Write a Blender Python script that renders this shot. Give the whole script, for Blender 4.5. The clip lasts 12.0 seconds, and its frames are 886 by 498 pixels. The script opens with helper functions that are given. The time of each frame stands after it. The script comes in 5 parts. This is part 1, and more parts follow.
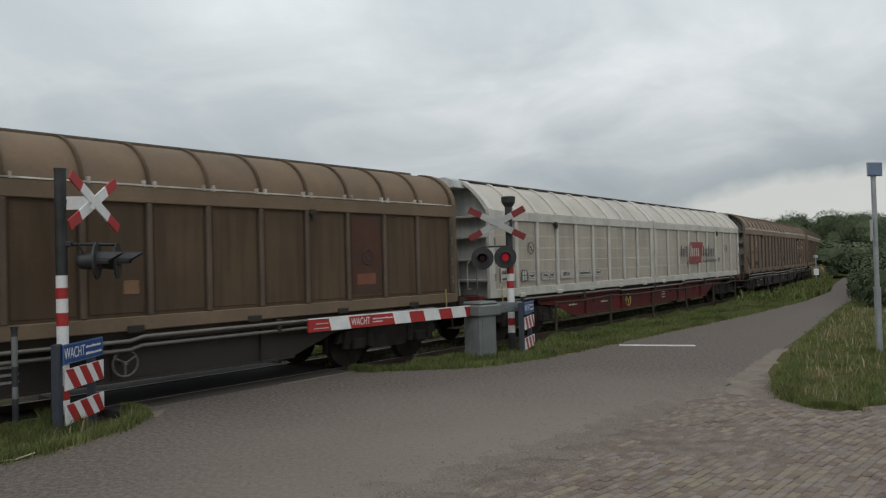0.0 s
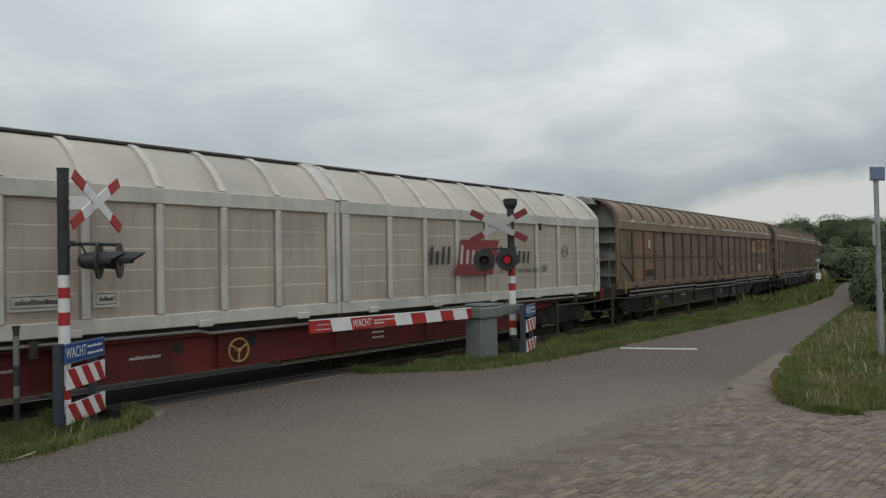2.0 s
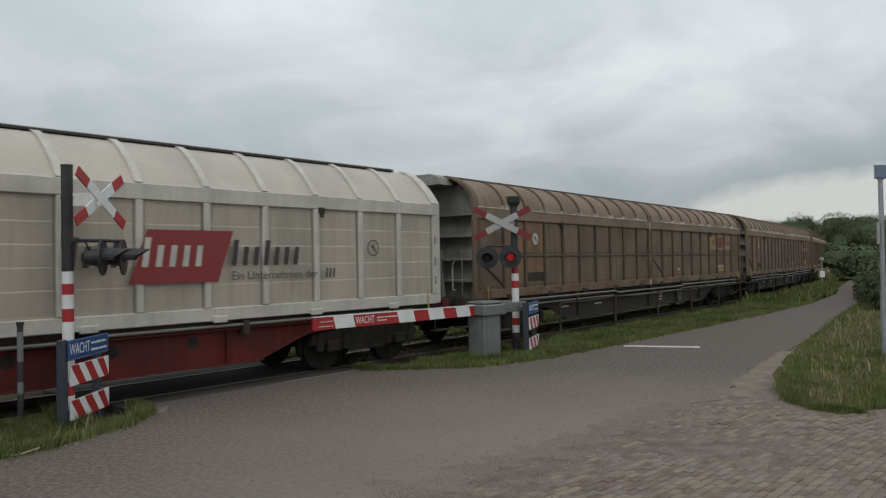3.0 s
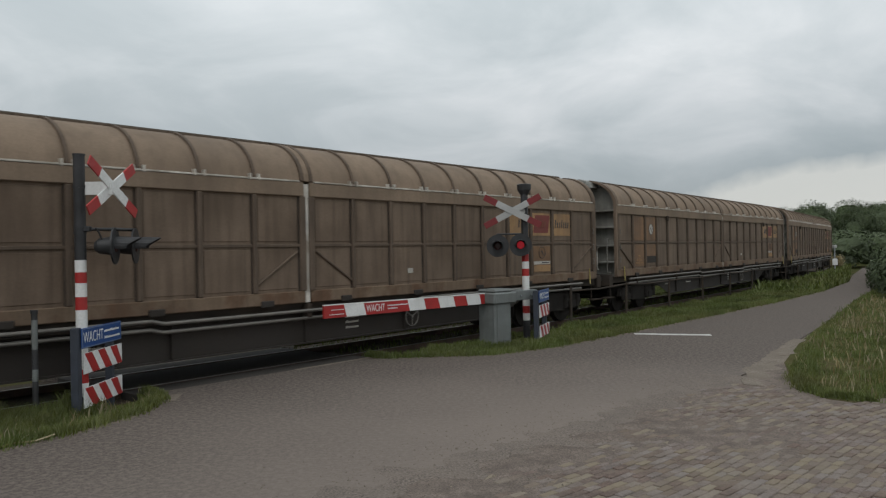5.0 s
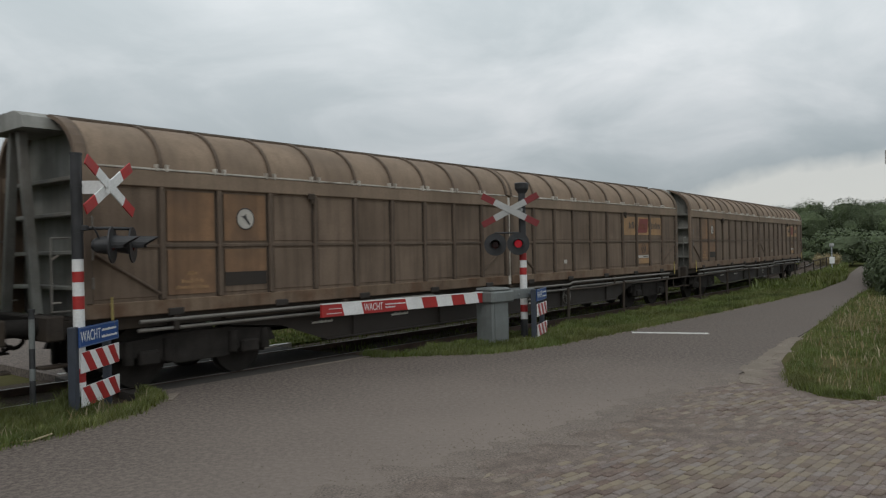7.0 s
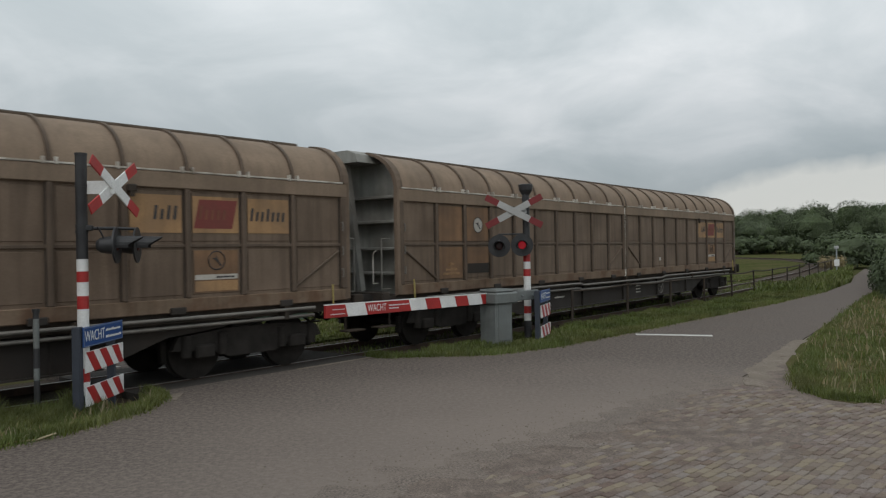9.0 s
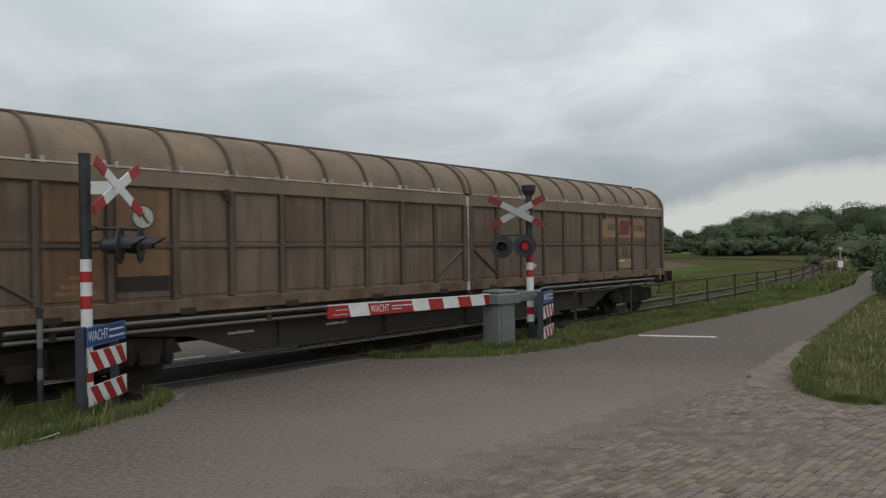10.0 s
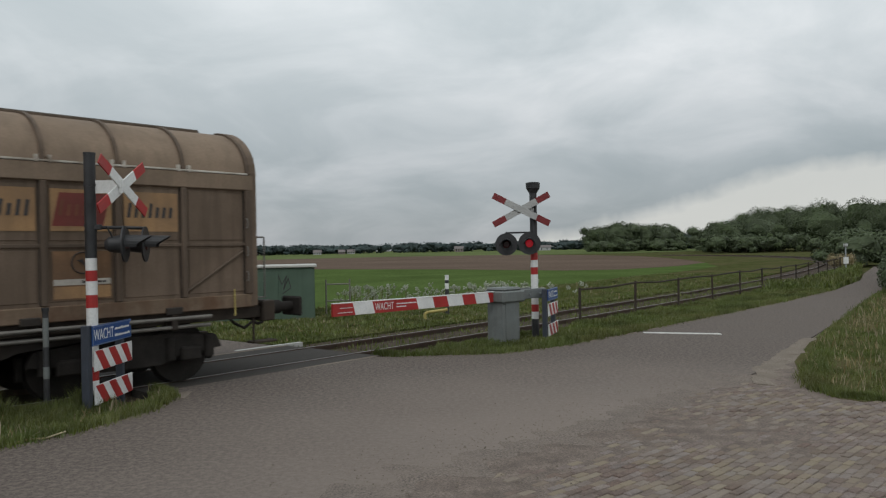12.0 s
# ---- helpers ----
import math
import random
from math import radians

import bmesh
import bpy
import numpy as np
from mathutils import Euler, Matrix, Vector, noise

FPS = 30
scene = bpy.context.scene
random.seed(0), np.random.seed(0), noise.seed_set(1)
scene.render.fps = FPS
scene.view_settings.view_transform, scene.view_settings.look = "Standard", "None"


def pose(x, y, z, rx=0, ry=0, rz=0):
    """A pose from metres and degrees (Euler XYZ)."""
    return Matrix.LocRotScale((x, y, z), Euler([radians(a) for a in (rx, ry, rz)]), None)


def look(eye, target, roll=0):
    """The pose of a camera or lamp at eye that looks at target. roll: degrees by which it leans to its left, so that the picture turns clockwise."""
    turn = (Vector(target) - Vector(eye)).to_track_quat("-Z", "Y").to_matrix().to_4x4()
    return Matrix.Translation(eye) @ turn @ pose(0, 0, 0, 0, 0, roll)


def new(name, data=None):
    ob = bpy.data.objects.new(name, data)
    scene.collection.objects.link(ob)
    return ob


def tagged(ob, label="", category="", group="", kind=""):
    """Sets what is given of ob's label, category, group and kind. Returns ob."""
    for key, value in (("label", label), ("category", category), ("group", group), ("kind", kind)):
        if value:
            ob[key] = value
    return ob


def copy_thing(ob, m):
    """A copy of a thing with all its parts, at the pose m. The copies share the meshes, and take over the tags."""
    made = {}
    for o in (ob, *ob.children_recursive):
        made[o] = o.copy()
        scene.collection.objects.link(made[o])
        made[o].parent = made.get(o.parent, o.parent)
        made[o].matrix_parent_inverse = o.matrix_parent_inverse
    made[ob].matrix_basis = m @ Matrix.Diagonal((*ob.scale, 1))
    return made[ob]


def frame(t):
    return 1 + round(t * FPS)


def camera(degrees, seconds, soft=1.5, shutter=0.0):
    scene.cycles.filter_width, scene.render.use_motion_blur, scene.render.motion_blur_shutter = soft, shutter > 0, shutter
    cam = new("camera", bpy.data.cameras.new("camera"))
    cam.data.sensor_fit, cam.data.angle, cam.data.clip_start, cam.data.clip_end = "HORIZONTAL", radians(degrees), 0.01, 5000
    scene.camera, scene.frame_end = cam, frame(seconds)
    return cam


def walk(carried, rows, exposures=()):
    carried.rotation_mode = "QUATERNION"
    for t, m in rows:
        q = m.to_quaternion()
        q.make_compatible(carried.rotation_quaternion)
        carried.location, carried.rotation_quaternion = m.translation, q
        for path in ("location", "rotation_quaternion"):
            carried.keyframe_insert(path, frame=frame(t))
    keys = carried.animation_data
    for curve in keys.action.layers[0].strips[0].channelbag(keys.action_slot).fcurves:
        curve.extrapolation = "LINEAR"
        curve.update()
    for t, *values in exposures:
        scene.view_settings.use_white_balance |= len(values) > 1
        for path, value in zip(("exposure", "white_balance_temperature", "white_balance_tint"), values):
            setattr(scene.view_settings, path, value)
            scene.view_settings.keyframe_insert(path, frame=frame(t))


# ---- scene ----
# ---- camera ----
EYE = (0.0, 0.0, 1.984)
cam = camera(60.5, 12.0, soft=1.25, shutter=0.15)


def aim(yaw, pitch, roll):
    """A camera pose at EYE: yaw to the right of +y, pitch up, roll."""
    a, b = radians(yaw), radians(pitch)
    fwd = Vector((math.sin(a) * math.cos(b), math.cos(a) * math.cos(b), math.sin(b)))
    return look(EYE, Vector(EYE) + fwd, roll)


WALK = [
    (0.0, 1.822, 1.095, -1.522), (0.5, 1.786, 1.227, -1.586), (1.0, 1.750, 1.282, -1.439), (1.5, 1.720, 1.234, -1.330),
    (2.0, 1.687, 1.240, -1.180), (2.5, 1.579, 1.167, -1.032), (3.0, 1.448, 1.043, -1.039), (5.0, 0.654, 0.161, -1.122),
    (5.5, 0.506, 0.157, -1.109), (6.0, 0.750, 0.105, -1.157), (6.5, 0.869, 0.090, -1.278), (7.0, 0.828, 0.068, -1.173),
    (9.0, 0.546, 0.159, -0.982), (9.5, 0.434, 0.132, -0.948), (10.0, 0.327, 0.218, -0.896), (10.5, 0.275, 0.266, -0.857),
    (11.0, 0.284, 0.234, -0.905), (11.5, 0.230, 0.145, -0.972), (12.0, 0.0, 0.052, -1.093)]
walk(cam, [(t, aim(y, p, r)) for t, y, p, r in WALK])

# ---- world and sun ----
world = bpy.data.worlds.new("overcast_sky")
scene.world = world
world.use_nodes = True
wt = world.node_tree
wt.nodes.clear()


def wnode(kind, **kw):
    n = wt.nodes.new(kind)
    for k, val in kw.items():
        n.inputs[k].default_value = val
    return n


def wmath(op, a, b=None):
    n = wt.nodes.new("ShaderNodeMath")
    n.operation = op
    for i, v in enumerate((a, b)):
        if v is None:
            continue
        if isinstance(v, (int, float)):
            n.inputs[i].default_value = v
        else:
            wt.links.new(v, n.inputs[i])
    return n.outputs[0]


def wramp(fac, stops):
    n = wt.nodes.new("ShaderNodeValToRGB")
    e = n.color_ramp.elements
    while len(e) < len(stops):
        e.new(0.5)
    for el, (p, c) in zip(e, stops):
        el.position, el.color = p, (*c, 1)
    wt.links.new(fac, n.inputs[0])
    return n.outputs[0]


wc = wt.nodes.new("ShaderNodeTexCoord")
wsep = wt.nodes.new("ShaderNodeSeparateXYZ")
wt.links.new(wc.outputs["Generated"], wsep.inputs[0])
up = wmath("MAXIMUM", wsep.outputs[2], 0.0)
flat = wmath("ADD", up, 0.26)
wcomb = wt.nodes.new("ShaderNodeCombineXYZ")
wt.links.new(wmath("DIVIDE", wsep.outputs[0], flat), wcomb.inputs[0])
wt.links.new(wmath("DIVIDE", wsep.outputs[1], flat), wcomb.inputs[1])
cl1 = wnode("ShaderNodeTexNoise", Scale=1.7, Detail=7.0, Roughness=0.55, Distortion=0.5)
cl2 = wnode("ShaderNodeTexNoise", Scale=0.6, Detail=3.0, Roughness=0.5)
wmap = wt.nodes.new("ShaderNodeMapping")
wmap.inputs["Location"].default_value = (3.1, 0.6, 0)
wmap.inputs["Scale"].default_value = (0.95, 1.0, 1.0)
wt.links.new(wcomb.outputs[0], wmap.inputs[0])
for n in (cl1, cl2):
    wt.links.new(wmap.outputs[0], n.inputs["Vector"])
mixv = wmath("ADD", wmath("MULTIPLY", cl1.outputs[0], 0.55), wmath("MULTIPLY", cl2.outputs[0], 0.45))
cloud = wramp(mixv, [(0.36, (0.44, 0.492, 0.503)), (0.46, (0.50, 0.547, 0.556)), (0.54, (0.592, 0.632, 0.638)), (0.64, (0.72, 0.745, 0.745))])
# brighter zenith, as under a thick even deck
zen = wramp(up, [(0.0, (0.58, 0.58, 0.605)), (0.10, (0.69, 0.70, 0.725)), (0.22, (0.98, 0.98, 1.0)), (0.34, (1.17, 1.17, 1.19)), (1.0, (1.39, 1.39, 1.42))])
mul = wt.nodes.new("ShaderNodeMix")
mul.data_type, mul.blend_type = "RGBA", "MULTIPLY"
mul.inputs[0].default_value = 1.0
wt.links.new(cloud, mul.inputs[6])
wt.links.new(zen, mul.inputs[7])
# a far clearing under the edge of the deck, towards +x
edge = wmath("ADD", wmath("MULTIPLY", wmath("SUBTRACT", wsep.outputs[0], 0.13), 0.22), 0.028)
cl3 = wnode("ShaderNodeTexNoise", Scale=5.0, Detail=5.0, Roughness=0.6)
wt.links.new(wc.outputs["Generated"], cl3.inputs["Vector"])
gap = wmath("SUBTRACT", wmath("ADD", edge, wmath("MULTIPLY", wmath("SUBTRACT", cl3.outputs[0], 0.5), 0.085)), up)
gapm = wmath("MINIMUM", wmath("MAXIMUM", wmath("MULTIPLY", gap, 44.0), 0.0), 0.85)
deck = wt.nodes.new("ShaderNodeMix")
deck.data_type = "RGBA"
wt.links.new(gapm, deck.inputs[0])
wt.links.new(mul.outputs[2], deck.inputs[6])
deck.inputs[7].default_value = (0.58, 0.585, 0.56, 1)
nish = wt.nodes.new("ShaderNodeTexSky")
nish.sky_type, nish.sun_disc = "NISHITA", False
SUN_EL, SUN_AZ = radians(48), radians(200)
nish.sun_elevation, nish.sun_rotation = SUN_EL, SUN_AZ
bg1 = wt.nodes.new("ShaderNodeBackground")
bg1.inputs[1].default_value = 1.12
wt.links.new(deck.outputs[2], bg1.inputs[0])
bg2 = wt.nodes.new("ShaderNodeBackground")
bg2.inputs[1].default_value = 0.08
wt.links.new(nish.outputs[0], bg2.inputs[0])
mixs = wt.nodes.new("ShaderNodeMixShader")
mixs.inputs[0].default_value = 0.06
wt.links.new(bg1.outputs[0], mixs.inputs[1])
wt.links.new(bg2.outputs[0], mixs.inputs[2])
wout = wt.nodes.new("ShaderNodeOutputWorld")
wt.links.new(mixs.outputs[0], wout.inputs[0])

sun = new("sun", bpy.data.lights.new("sun", "SUN"))
sun.data.energy, sun.data.angle, sun.data.color = 0.55, radians(25), (1.0, 0.97, 0.92)
sun.matrix_world = look((math.sin(SUN_AZ) * 30, math.cos(SUN_AZ) * 30, 34), (0, 0, 0))
scene.view_settings.exposure = 0.0

# ---- materials ----


def material(name, base, rough=0.8, metal=0.0, var=0.25, scale=3.0, grain=40.0, grain_amt=0.15, bump=0.2, tint=None,
             tint_amt=0.0, tint_scale=1.2, streak=0.0, emit=None, obj_rand=0.0, stretch=(1, 1, 1), spec=0.4, alt=None, placed=False, sand=None):
    """A weathered surface: broad mottling, fine grain, stains of another colour, vertical streaks, relief."""
    m = bpy.data.materials.new(name)
    m.use_nodes = True
    nt = m.node_tree
    b = nt.nodes["Principled BSDF"]
    b.inputs["Roughness"].default_value = rough
    b.inputs["Metallic"].default_value = metal
    b.inputs["Specular IOR Level"].default_value = spec
    tc = nt.nodes.new("ShaderNodeTexCoord")
    mp = nt.nodes.new("ShaderNodeMapping")
    mp.inputs["Scale"].default_value = stretch
    where = nt.nodes.new("ShaderNodeNewGeometry").outputs["Position"] if placed else tc.outputs["Object"]
    nt.links.new(where, mp.inputs[0])

    def tex(sc, det=4.0, vec=None):
        n = nt.nodes.new("ShaderNodeTexNoise")
        n.inputs["Scale"].default_value, n.inputs["Detail"].default_value = sc, det
        nt.links.new(vec or mp.outputs[0], n.inputs["Vector"])
        return n.outputs[0]

    def mix(fac, a, c, blend="MIX"):
        n = nt.nodes.new("ShaderNodeMix")
        n.data_type, n.blend_type = "RGBA", blend
        for i, v in ((0, fac), (6, a), (7, c)):
            if isinstance(v, (int, float)):
                n.inputs[i].default_value = v
            elif isinstance(v, tuple):
                n.inputs[i].default_value = (*v, 1)
            else:
                nt.links.new(v, n.inputs[i])
        return n.outputs[2]

    def rng(v, lo, hi, a=0.3, c=0.7):
        n = nt.nodes.new("ShaderNodeMapRange")
        n.inputs[1].default_value, n.inputs[2].default_value, n.inputs[3].default_value, n.inputs[4].default_value = a, c, lo, hi
        nt.links.new(v, n.inputs[0])
        return n.outputs[0]

    broad, fine = tex(scale), tex(grain, 2.0)
    col = mix(rng(broad, 0, 1), tuple(c * (1 - var) for c in base), tuple(min(1, c * (1 + var)) for c in base))
    col = mix(rng(fine, 0, grain_amt * 2), col, tuple(c * 0.45 for c in base))
    if tint:
        col = mix(rng(tex(tint_scale, 6.0), 0, tint_amt, 0.42, 0.66), col, tint)
    if sand:            # sand carried over the surface from the drive, thinning out away from it
        gp = nt.nodes.new("ShaderNodeNewGeometry")
        dt = nt.nodes.new("ShaderNodeVectorMath")
        dt.operation = "DISTANCE"
        dt.inputs[1].default_value = (2.9, 6.4, 0)
        nt.links.new(gp.outputs["Position"], dt.inputs[0])
        sm = nt.nodes.new("ShaderNodeMath")
        sm.operation = "MULTIPLY_ADD"
        sm.inputs[1].default_value = 3.0
        nt.links.new(tex(0.5, 6.0), sm.inputs[0])
        nt.links.new(dt.outputs["Value"], sm.inputs[2])
        col = mix(rng(sm.outputs[0], 0.85, 0, 4.0, 9.0), col, sand)
    if streak:
        mp2 = nt.nodes.new("ShaderNodeMapping")
        mp2.inputs["Scale"].default_value = (4.5, 4.5, 0.30)
        nt.links.new(tc.outputs["Object"], mp2.inputs[0])
        col = mix(rng(tex(1.6, 4.0, mp2.outputs[0]), 0, streak, 0.45, 0.75), col, tuple(c * 0.35 for c in base))
    if obj_rand:
        oi = nt.nodes.new("ShaderNodeObjectInfo")
        gi = nt.nodes.new("ShaderNodeNewGeometry")
        ad = nt.nodes.new("ShaderNodeMath")
        ad.operation = "ADD"
        nt.links.new(oi.outputs["Random"], ad.inputs[0])
        nt.links.new(gi.outputs["Random Per Island"], ad.inputs[1])
        fr = nt.nodes.new("ShaderNodeMath")
        fr.operation = "FRACT"
        nt.links.new(ad.outputs[0], fr.inputs[0])
        hs = nt.nodes.new("ShaderNodeHueSaturation")
        nt.links.new(rng(fr.outputs[0], 1 - obj_rand, 1 + obj_rand, 0, 1), hs.inputs["Value"])
        nt.links.new(rng(fr.outputs[0], 1.25, 0.75, 0, 1), hs.inputs["Saturation"])
        nt.links.new(col, hs.inputs["Color"])
        col = hs.outputs[0]
    if alt:
        fr2 = nt.nodes.new("ShaderNodeMath")
        fr2.operation = "FRACT"
        m7 = nt.nodes.new("ShaderNodeMath")
        m7.operation = "MULTIPLY"
        m7.inputs[1].default_value = 7.31
        nt.links.new(ad.outputs[0], m7.inputs[0])
        nt.links.new(m7.outputs[0], fr2.inputs[0])
        col = mix(rng(fr2.outputs[0], 0, 0.75, 0.55, 1.0), col, alt)
    nt.links.new(col, b.inputs["Base Color"])
    if bump:
        bn = nt.nodes.new("ShaderNodeBump")
        bn.inputs["Strength"].default_value, bn.inputs["Distance"].default_value = bump, 0.01
        nt.links.new(fine, bn.inputs["Height"])
        nt.links.new(bn.outputs[0], b.inputs["Normal"])
    nt.links.new(rng(broad, max(0.05, rough - 0.12), min(1, rough + 0.1)), b.inputs["Roughness"])
    if emit:
        b.inputs["Emission Color"].default_value = (*emit[0], 1)
        b.inputs["Emission Strength"].default_value = emit[1]
    return m


M = dict(
    asphalt=material("asphalt", (0.156, 0.130, 0.115), 0.9, spec=0.08, var=0.14, scale=0.7, grain=44, grain_amt=0.60, bump=0.6, tint=(0.205, 0.172, 0.150), tint_amt=0.7, tint_scale=17.0, sand=(0.222, 0.186, 0.161)),
    old_asphalt=material("crossing_asphalt", (0.074, 0.067, 0.061), 0.9, spec=0.08, var=0.2, scale=0.8, grain=50, grain_amt=0.25, bump=0.4),
    gravel=material("sandy_gravel", (0.25, 0.212, 0.176), 0.95, spec=0.05, var=0.22, scale=2.5, grain=38, grain_amt=0.42, bump=0.8, tint=(0.18, 0.15, 0.122), tint_amt=0.6),
    dust=material("trodden_sand", (0.226, 0.189, 0.163), 0.9, spec=0.08, var=0.12, scale=0.7, grain=44, grain_amt=0.50, bump=0.6, tint=(0.205, 0.170, 0.146), tint_amt=0.5, tint_scale=3.0),
    rusty_sill=material("rust_stained_sill", (0.205, 0.146, 0.102), 0.75, spec=0.2, var=0.18, scale=1.0, grain=30, grain_amt=0.15, bump=0.15, tint=(0.120, 0.066, 0.040), tint_amt=0.85, tint_scale=2.6, streak=0.5),
    joint=material("sand_joint", (0.208, 0.170, 0.146), 0.95, spec=0.05, var=0.3, scale=4, grain=60, grain_amt=0.4, bump=0.6),
    brick=material("clay_paver", (0.205, 0.162, 0.143), 0.9, spec=0.08, var=0.28, scale=5, grain=45, grain_amt=0.3, bump=0.5, tint=(0.195, 0.165, 0.138), tint_amt=0.8, tint_scale=1.1, placed=True, obj_rand=0.15, alt=(0.25, 0.21, 0.15)),
    soil=material("grass_ground", (0.085, 0.098, 0.036), 1.0, spec=0.0, var=0.4, scale=1.5, grain=14, grain_amt=0.5, bump=0.8, tint=(0.11, 0.09, 0.05), tint_amt=0.7, tint_scale=0.25),
    crop=material("green_crop", (0.086, 0.126, 0.040), 1.0, spec=0.0, var=0.2, scale=0.15, grain=6, grain_amt=0.3, bump=0.6),
    plough=material("ploughed_field", (0.150, 0.112, 0.088), 1.0, spec=0.0, var=0.18, scale=0.05, grain=3, grain_amt=0.3, bump=0.6),
    meadow=material("far_meadow", (0.135, 0.165, 0.070), 1.0, spec=0.0, var=0.3, scale=0.03, grain=2, grain_amt=0.3, bump=0.4),
    ballast=material("ballast", (0.105, 0.082, 0.064), 0.95, spec=0.05, var=0.3, scale=6, grain=26, grain_amt=0.6, bump=1.0),
    rail=material("rusty_rail", (0.085, 0.055, 0.042), 0.75, 0.1, var=0.3, scale=6, grain=50, bump=0.3),
    railhead=material("polished_rail_head", (0.22, 0.20, 0.19), 0.5, 0.7, var=0.15, scale=4),
    sleeper=material("sleeper_wood", (0.085, 0.068, 0.054), 0.95, spec=0.05, var=0.3, scale=4, grain=30, grain_amt=0.4),
    black=material("black_paint", (0.034, 0.034, 0.036), 0.5, var=0.3, scale=5, grain_amt=0.05),
    white=material("white_paint", (0.80, 0.80, 0.79), 0.5, var=0.06, scale=4, tint=(0.55, 0.54, 0.52), tint_amt=0.3, tint_scale=3),
    red=material("red_paint", (0.42, 0.030, 0.028), 0.45, var=0.12, scale=4, tint=(0.25, 0.03, 0.03), tint_amt=0.4, tint_scale=3),
    dull_white=material("dull_white_paint", (0.42, 0.42, 0.41), 0.6, var=0.1, scale=5),
    dull_red=material("dull_red_paint", (0.20, 0.028, 0.030), 0.6, var=0.15, scale=5),
    blue=material("blue_sign", (0.022, 0.075, 0.25), 0.45, var=0.1, scale=4),
    blue_plate=material("faded_blue_plate", (0.16, 0.21, 0.31), 0.5, var=0.1),
    grey_blue=material("dark_blue_grey_frame", (0.045, 0.052, 0.068), 0.55, var=0.15, scale=4),
    grey=material("grey_cabinet", (0.185, 0.20, 0.195), 0.6, 0.1, var=0.14, scale=4, tint=(0.12, 0.12, 0.11), tint_amt=0.5, tint_scale=2.5, streak=0.3),
    galv=material("galvanised_steel", (0.36, 0.38, 0.39), 0.5, 0.6, var=0.15, scale=8),
    lamp_red=material("lit_red_lens", (0.45, 0.01, 0.01), 0.3, emit=((1.0, 0.04, 0.07), 0.15)),
    lens=material("dark_red_lens", (0.05, 0.008, 0.008), 0.2, var=0.1),
    green_box=material("green_steel", (0.085, 0.130, 0.095), 0.6, var=0.1, scale=2, tint=(0.05, 0.09, 0.06), tint_amt=0.4, streak=0.2),
    pale_roof=material("pale_concrete", (0.50, 0.49, 0.46), 0.8, var=0.12),
    yellow=material("yellow_paint", (0.42, 0.34, 0.11), 0.6, var=0.15, scale=8),
    mark=material("road_marking", (0.62, 0.61, 0.58), 0.8, var=0.12, scale=5, grain_amt=0.2, tint=(0.3, 0.29, 0.27), tint_amt=0.5, tint_scale=6),
    # wagons
    brown=material("dirty_brown_paint", (0.112, 0.076, 0.047), 0.7, spec=0.2, var=0.16, scale=0.9, grain=30, grain_amt=0.12, bump=0.1, tint=(0.066, 0.046, 0.032), tint_amt=0.7, tint_scale=0.6, streak=0.5),
    brown2=material("dirty_grey_brown_paint", (0.208, 0.152, 0.112), 0.7, spec=0.2, var=0.20, scale=0.8, grain=30, grain_amt=0.14, bump=0.12, tint=(0.120, 0.086, 0.062), tint_amt=0.8, tint_scale=0.9, streak=0.6),
    brown_roof=material("dusty_tan_roof", (0.205, 0.147, 0.100), 0.8, spec=0.15, var=0.14, scale=1.2, grain=30, grain_amt=0.12, bump=0.1, tint=(0.13, 0.10, 0.075), tint_amt=0.6, tint_scale=0.8),
    tan_roof=material("dusty_pale_tan_roof", (0.268, 0.200, 0.146), 0.8, spec=0.15, var=0.14, scale=1.2, grain=30, grain_amt=0.12, bump=0.1, tint=(0.16, 0.12, 0.09), tint_amt=0.6, tint_scale=0.8, streak=0.25),
    faded_red=material("faded_dark_red", (0.092, 0.044, 0.032), 0.7, spec=0.2, var=0.2, scale=2, tint=(0.07, 0.05, 0.036), tint_amt=0.7, tint_scale=1.5),
    dull_orange=material("dull_orange_decal", (0.20, 0.075, 0.045), 0.7, var=0.2, scale=3),
    brown_rib=material("dark_brown_rib", (0.135, 0.100, 0.075), 0.7, spec=0.2, var=0.2, scale=2, streak=0.4),
    gutter=material("pale_gutter", (0.62, 0.58, 0.52), 0.6, var=0.3, scale=3, tint=(0.2, 0.16, 0.12), tint_amt=0.8, tint_scale=2),
    silver=material("dusty_silver_panel", (0.485, 0.424, 0.350), 0.5, 0.1, var=0.08, scale=0.8, grain=30, grain_amt=0.06, bump=0.06, tint=(0.31, 0.28, 0.24), tint_amt=0.7, tint_scale=0.7, streak=0.3),
    silver_rib=material("aluminium_rib", (0.65, 0.612, 0.552), 0.45, 0.15, var=0.08, scale=2, tint=(0.32, 0.30, 0.28), tint_amt=0.5, tint_scale=2, streak=0.25),
    silver_roof=material("dusty_silver_roof", (0.54, 0.487, 0.42), 0.5, 0.1, var=0.08, scale=1, tint=(0.34, 0.31, 0.28), tint_amt=0.6, tint_scale=0.8),
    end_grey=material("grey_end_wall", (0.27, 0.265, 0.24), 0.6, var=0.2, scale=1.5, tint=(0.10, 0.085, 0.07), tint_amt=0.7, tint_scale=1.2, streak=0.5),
    end_white=material("white_end_wall", (0.50, 0.50, 0.48), 0.6, var=0.1, scale=1.5, tint=(0.22, 0.19, 0.16), tint_amt=0.6, tint_scale=1.2, streak=0.5),
    ridge=material("dark_ridge", (0.055, 0.052, 0.05), 0.7, var=0.2),
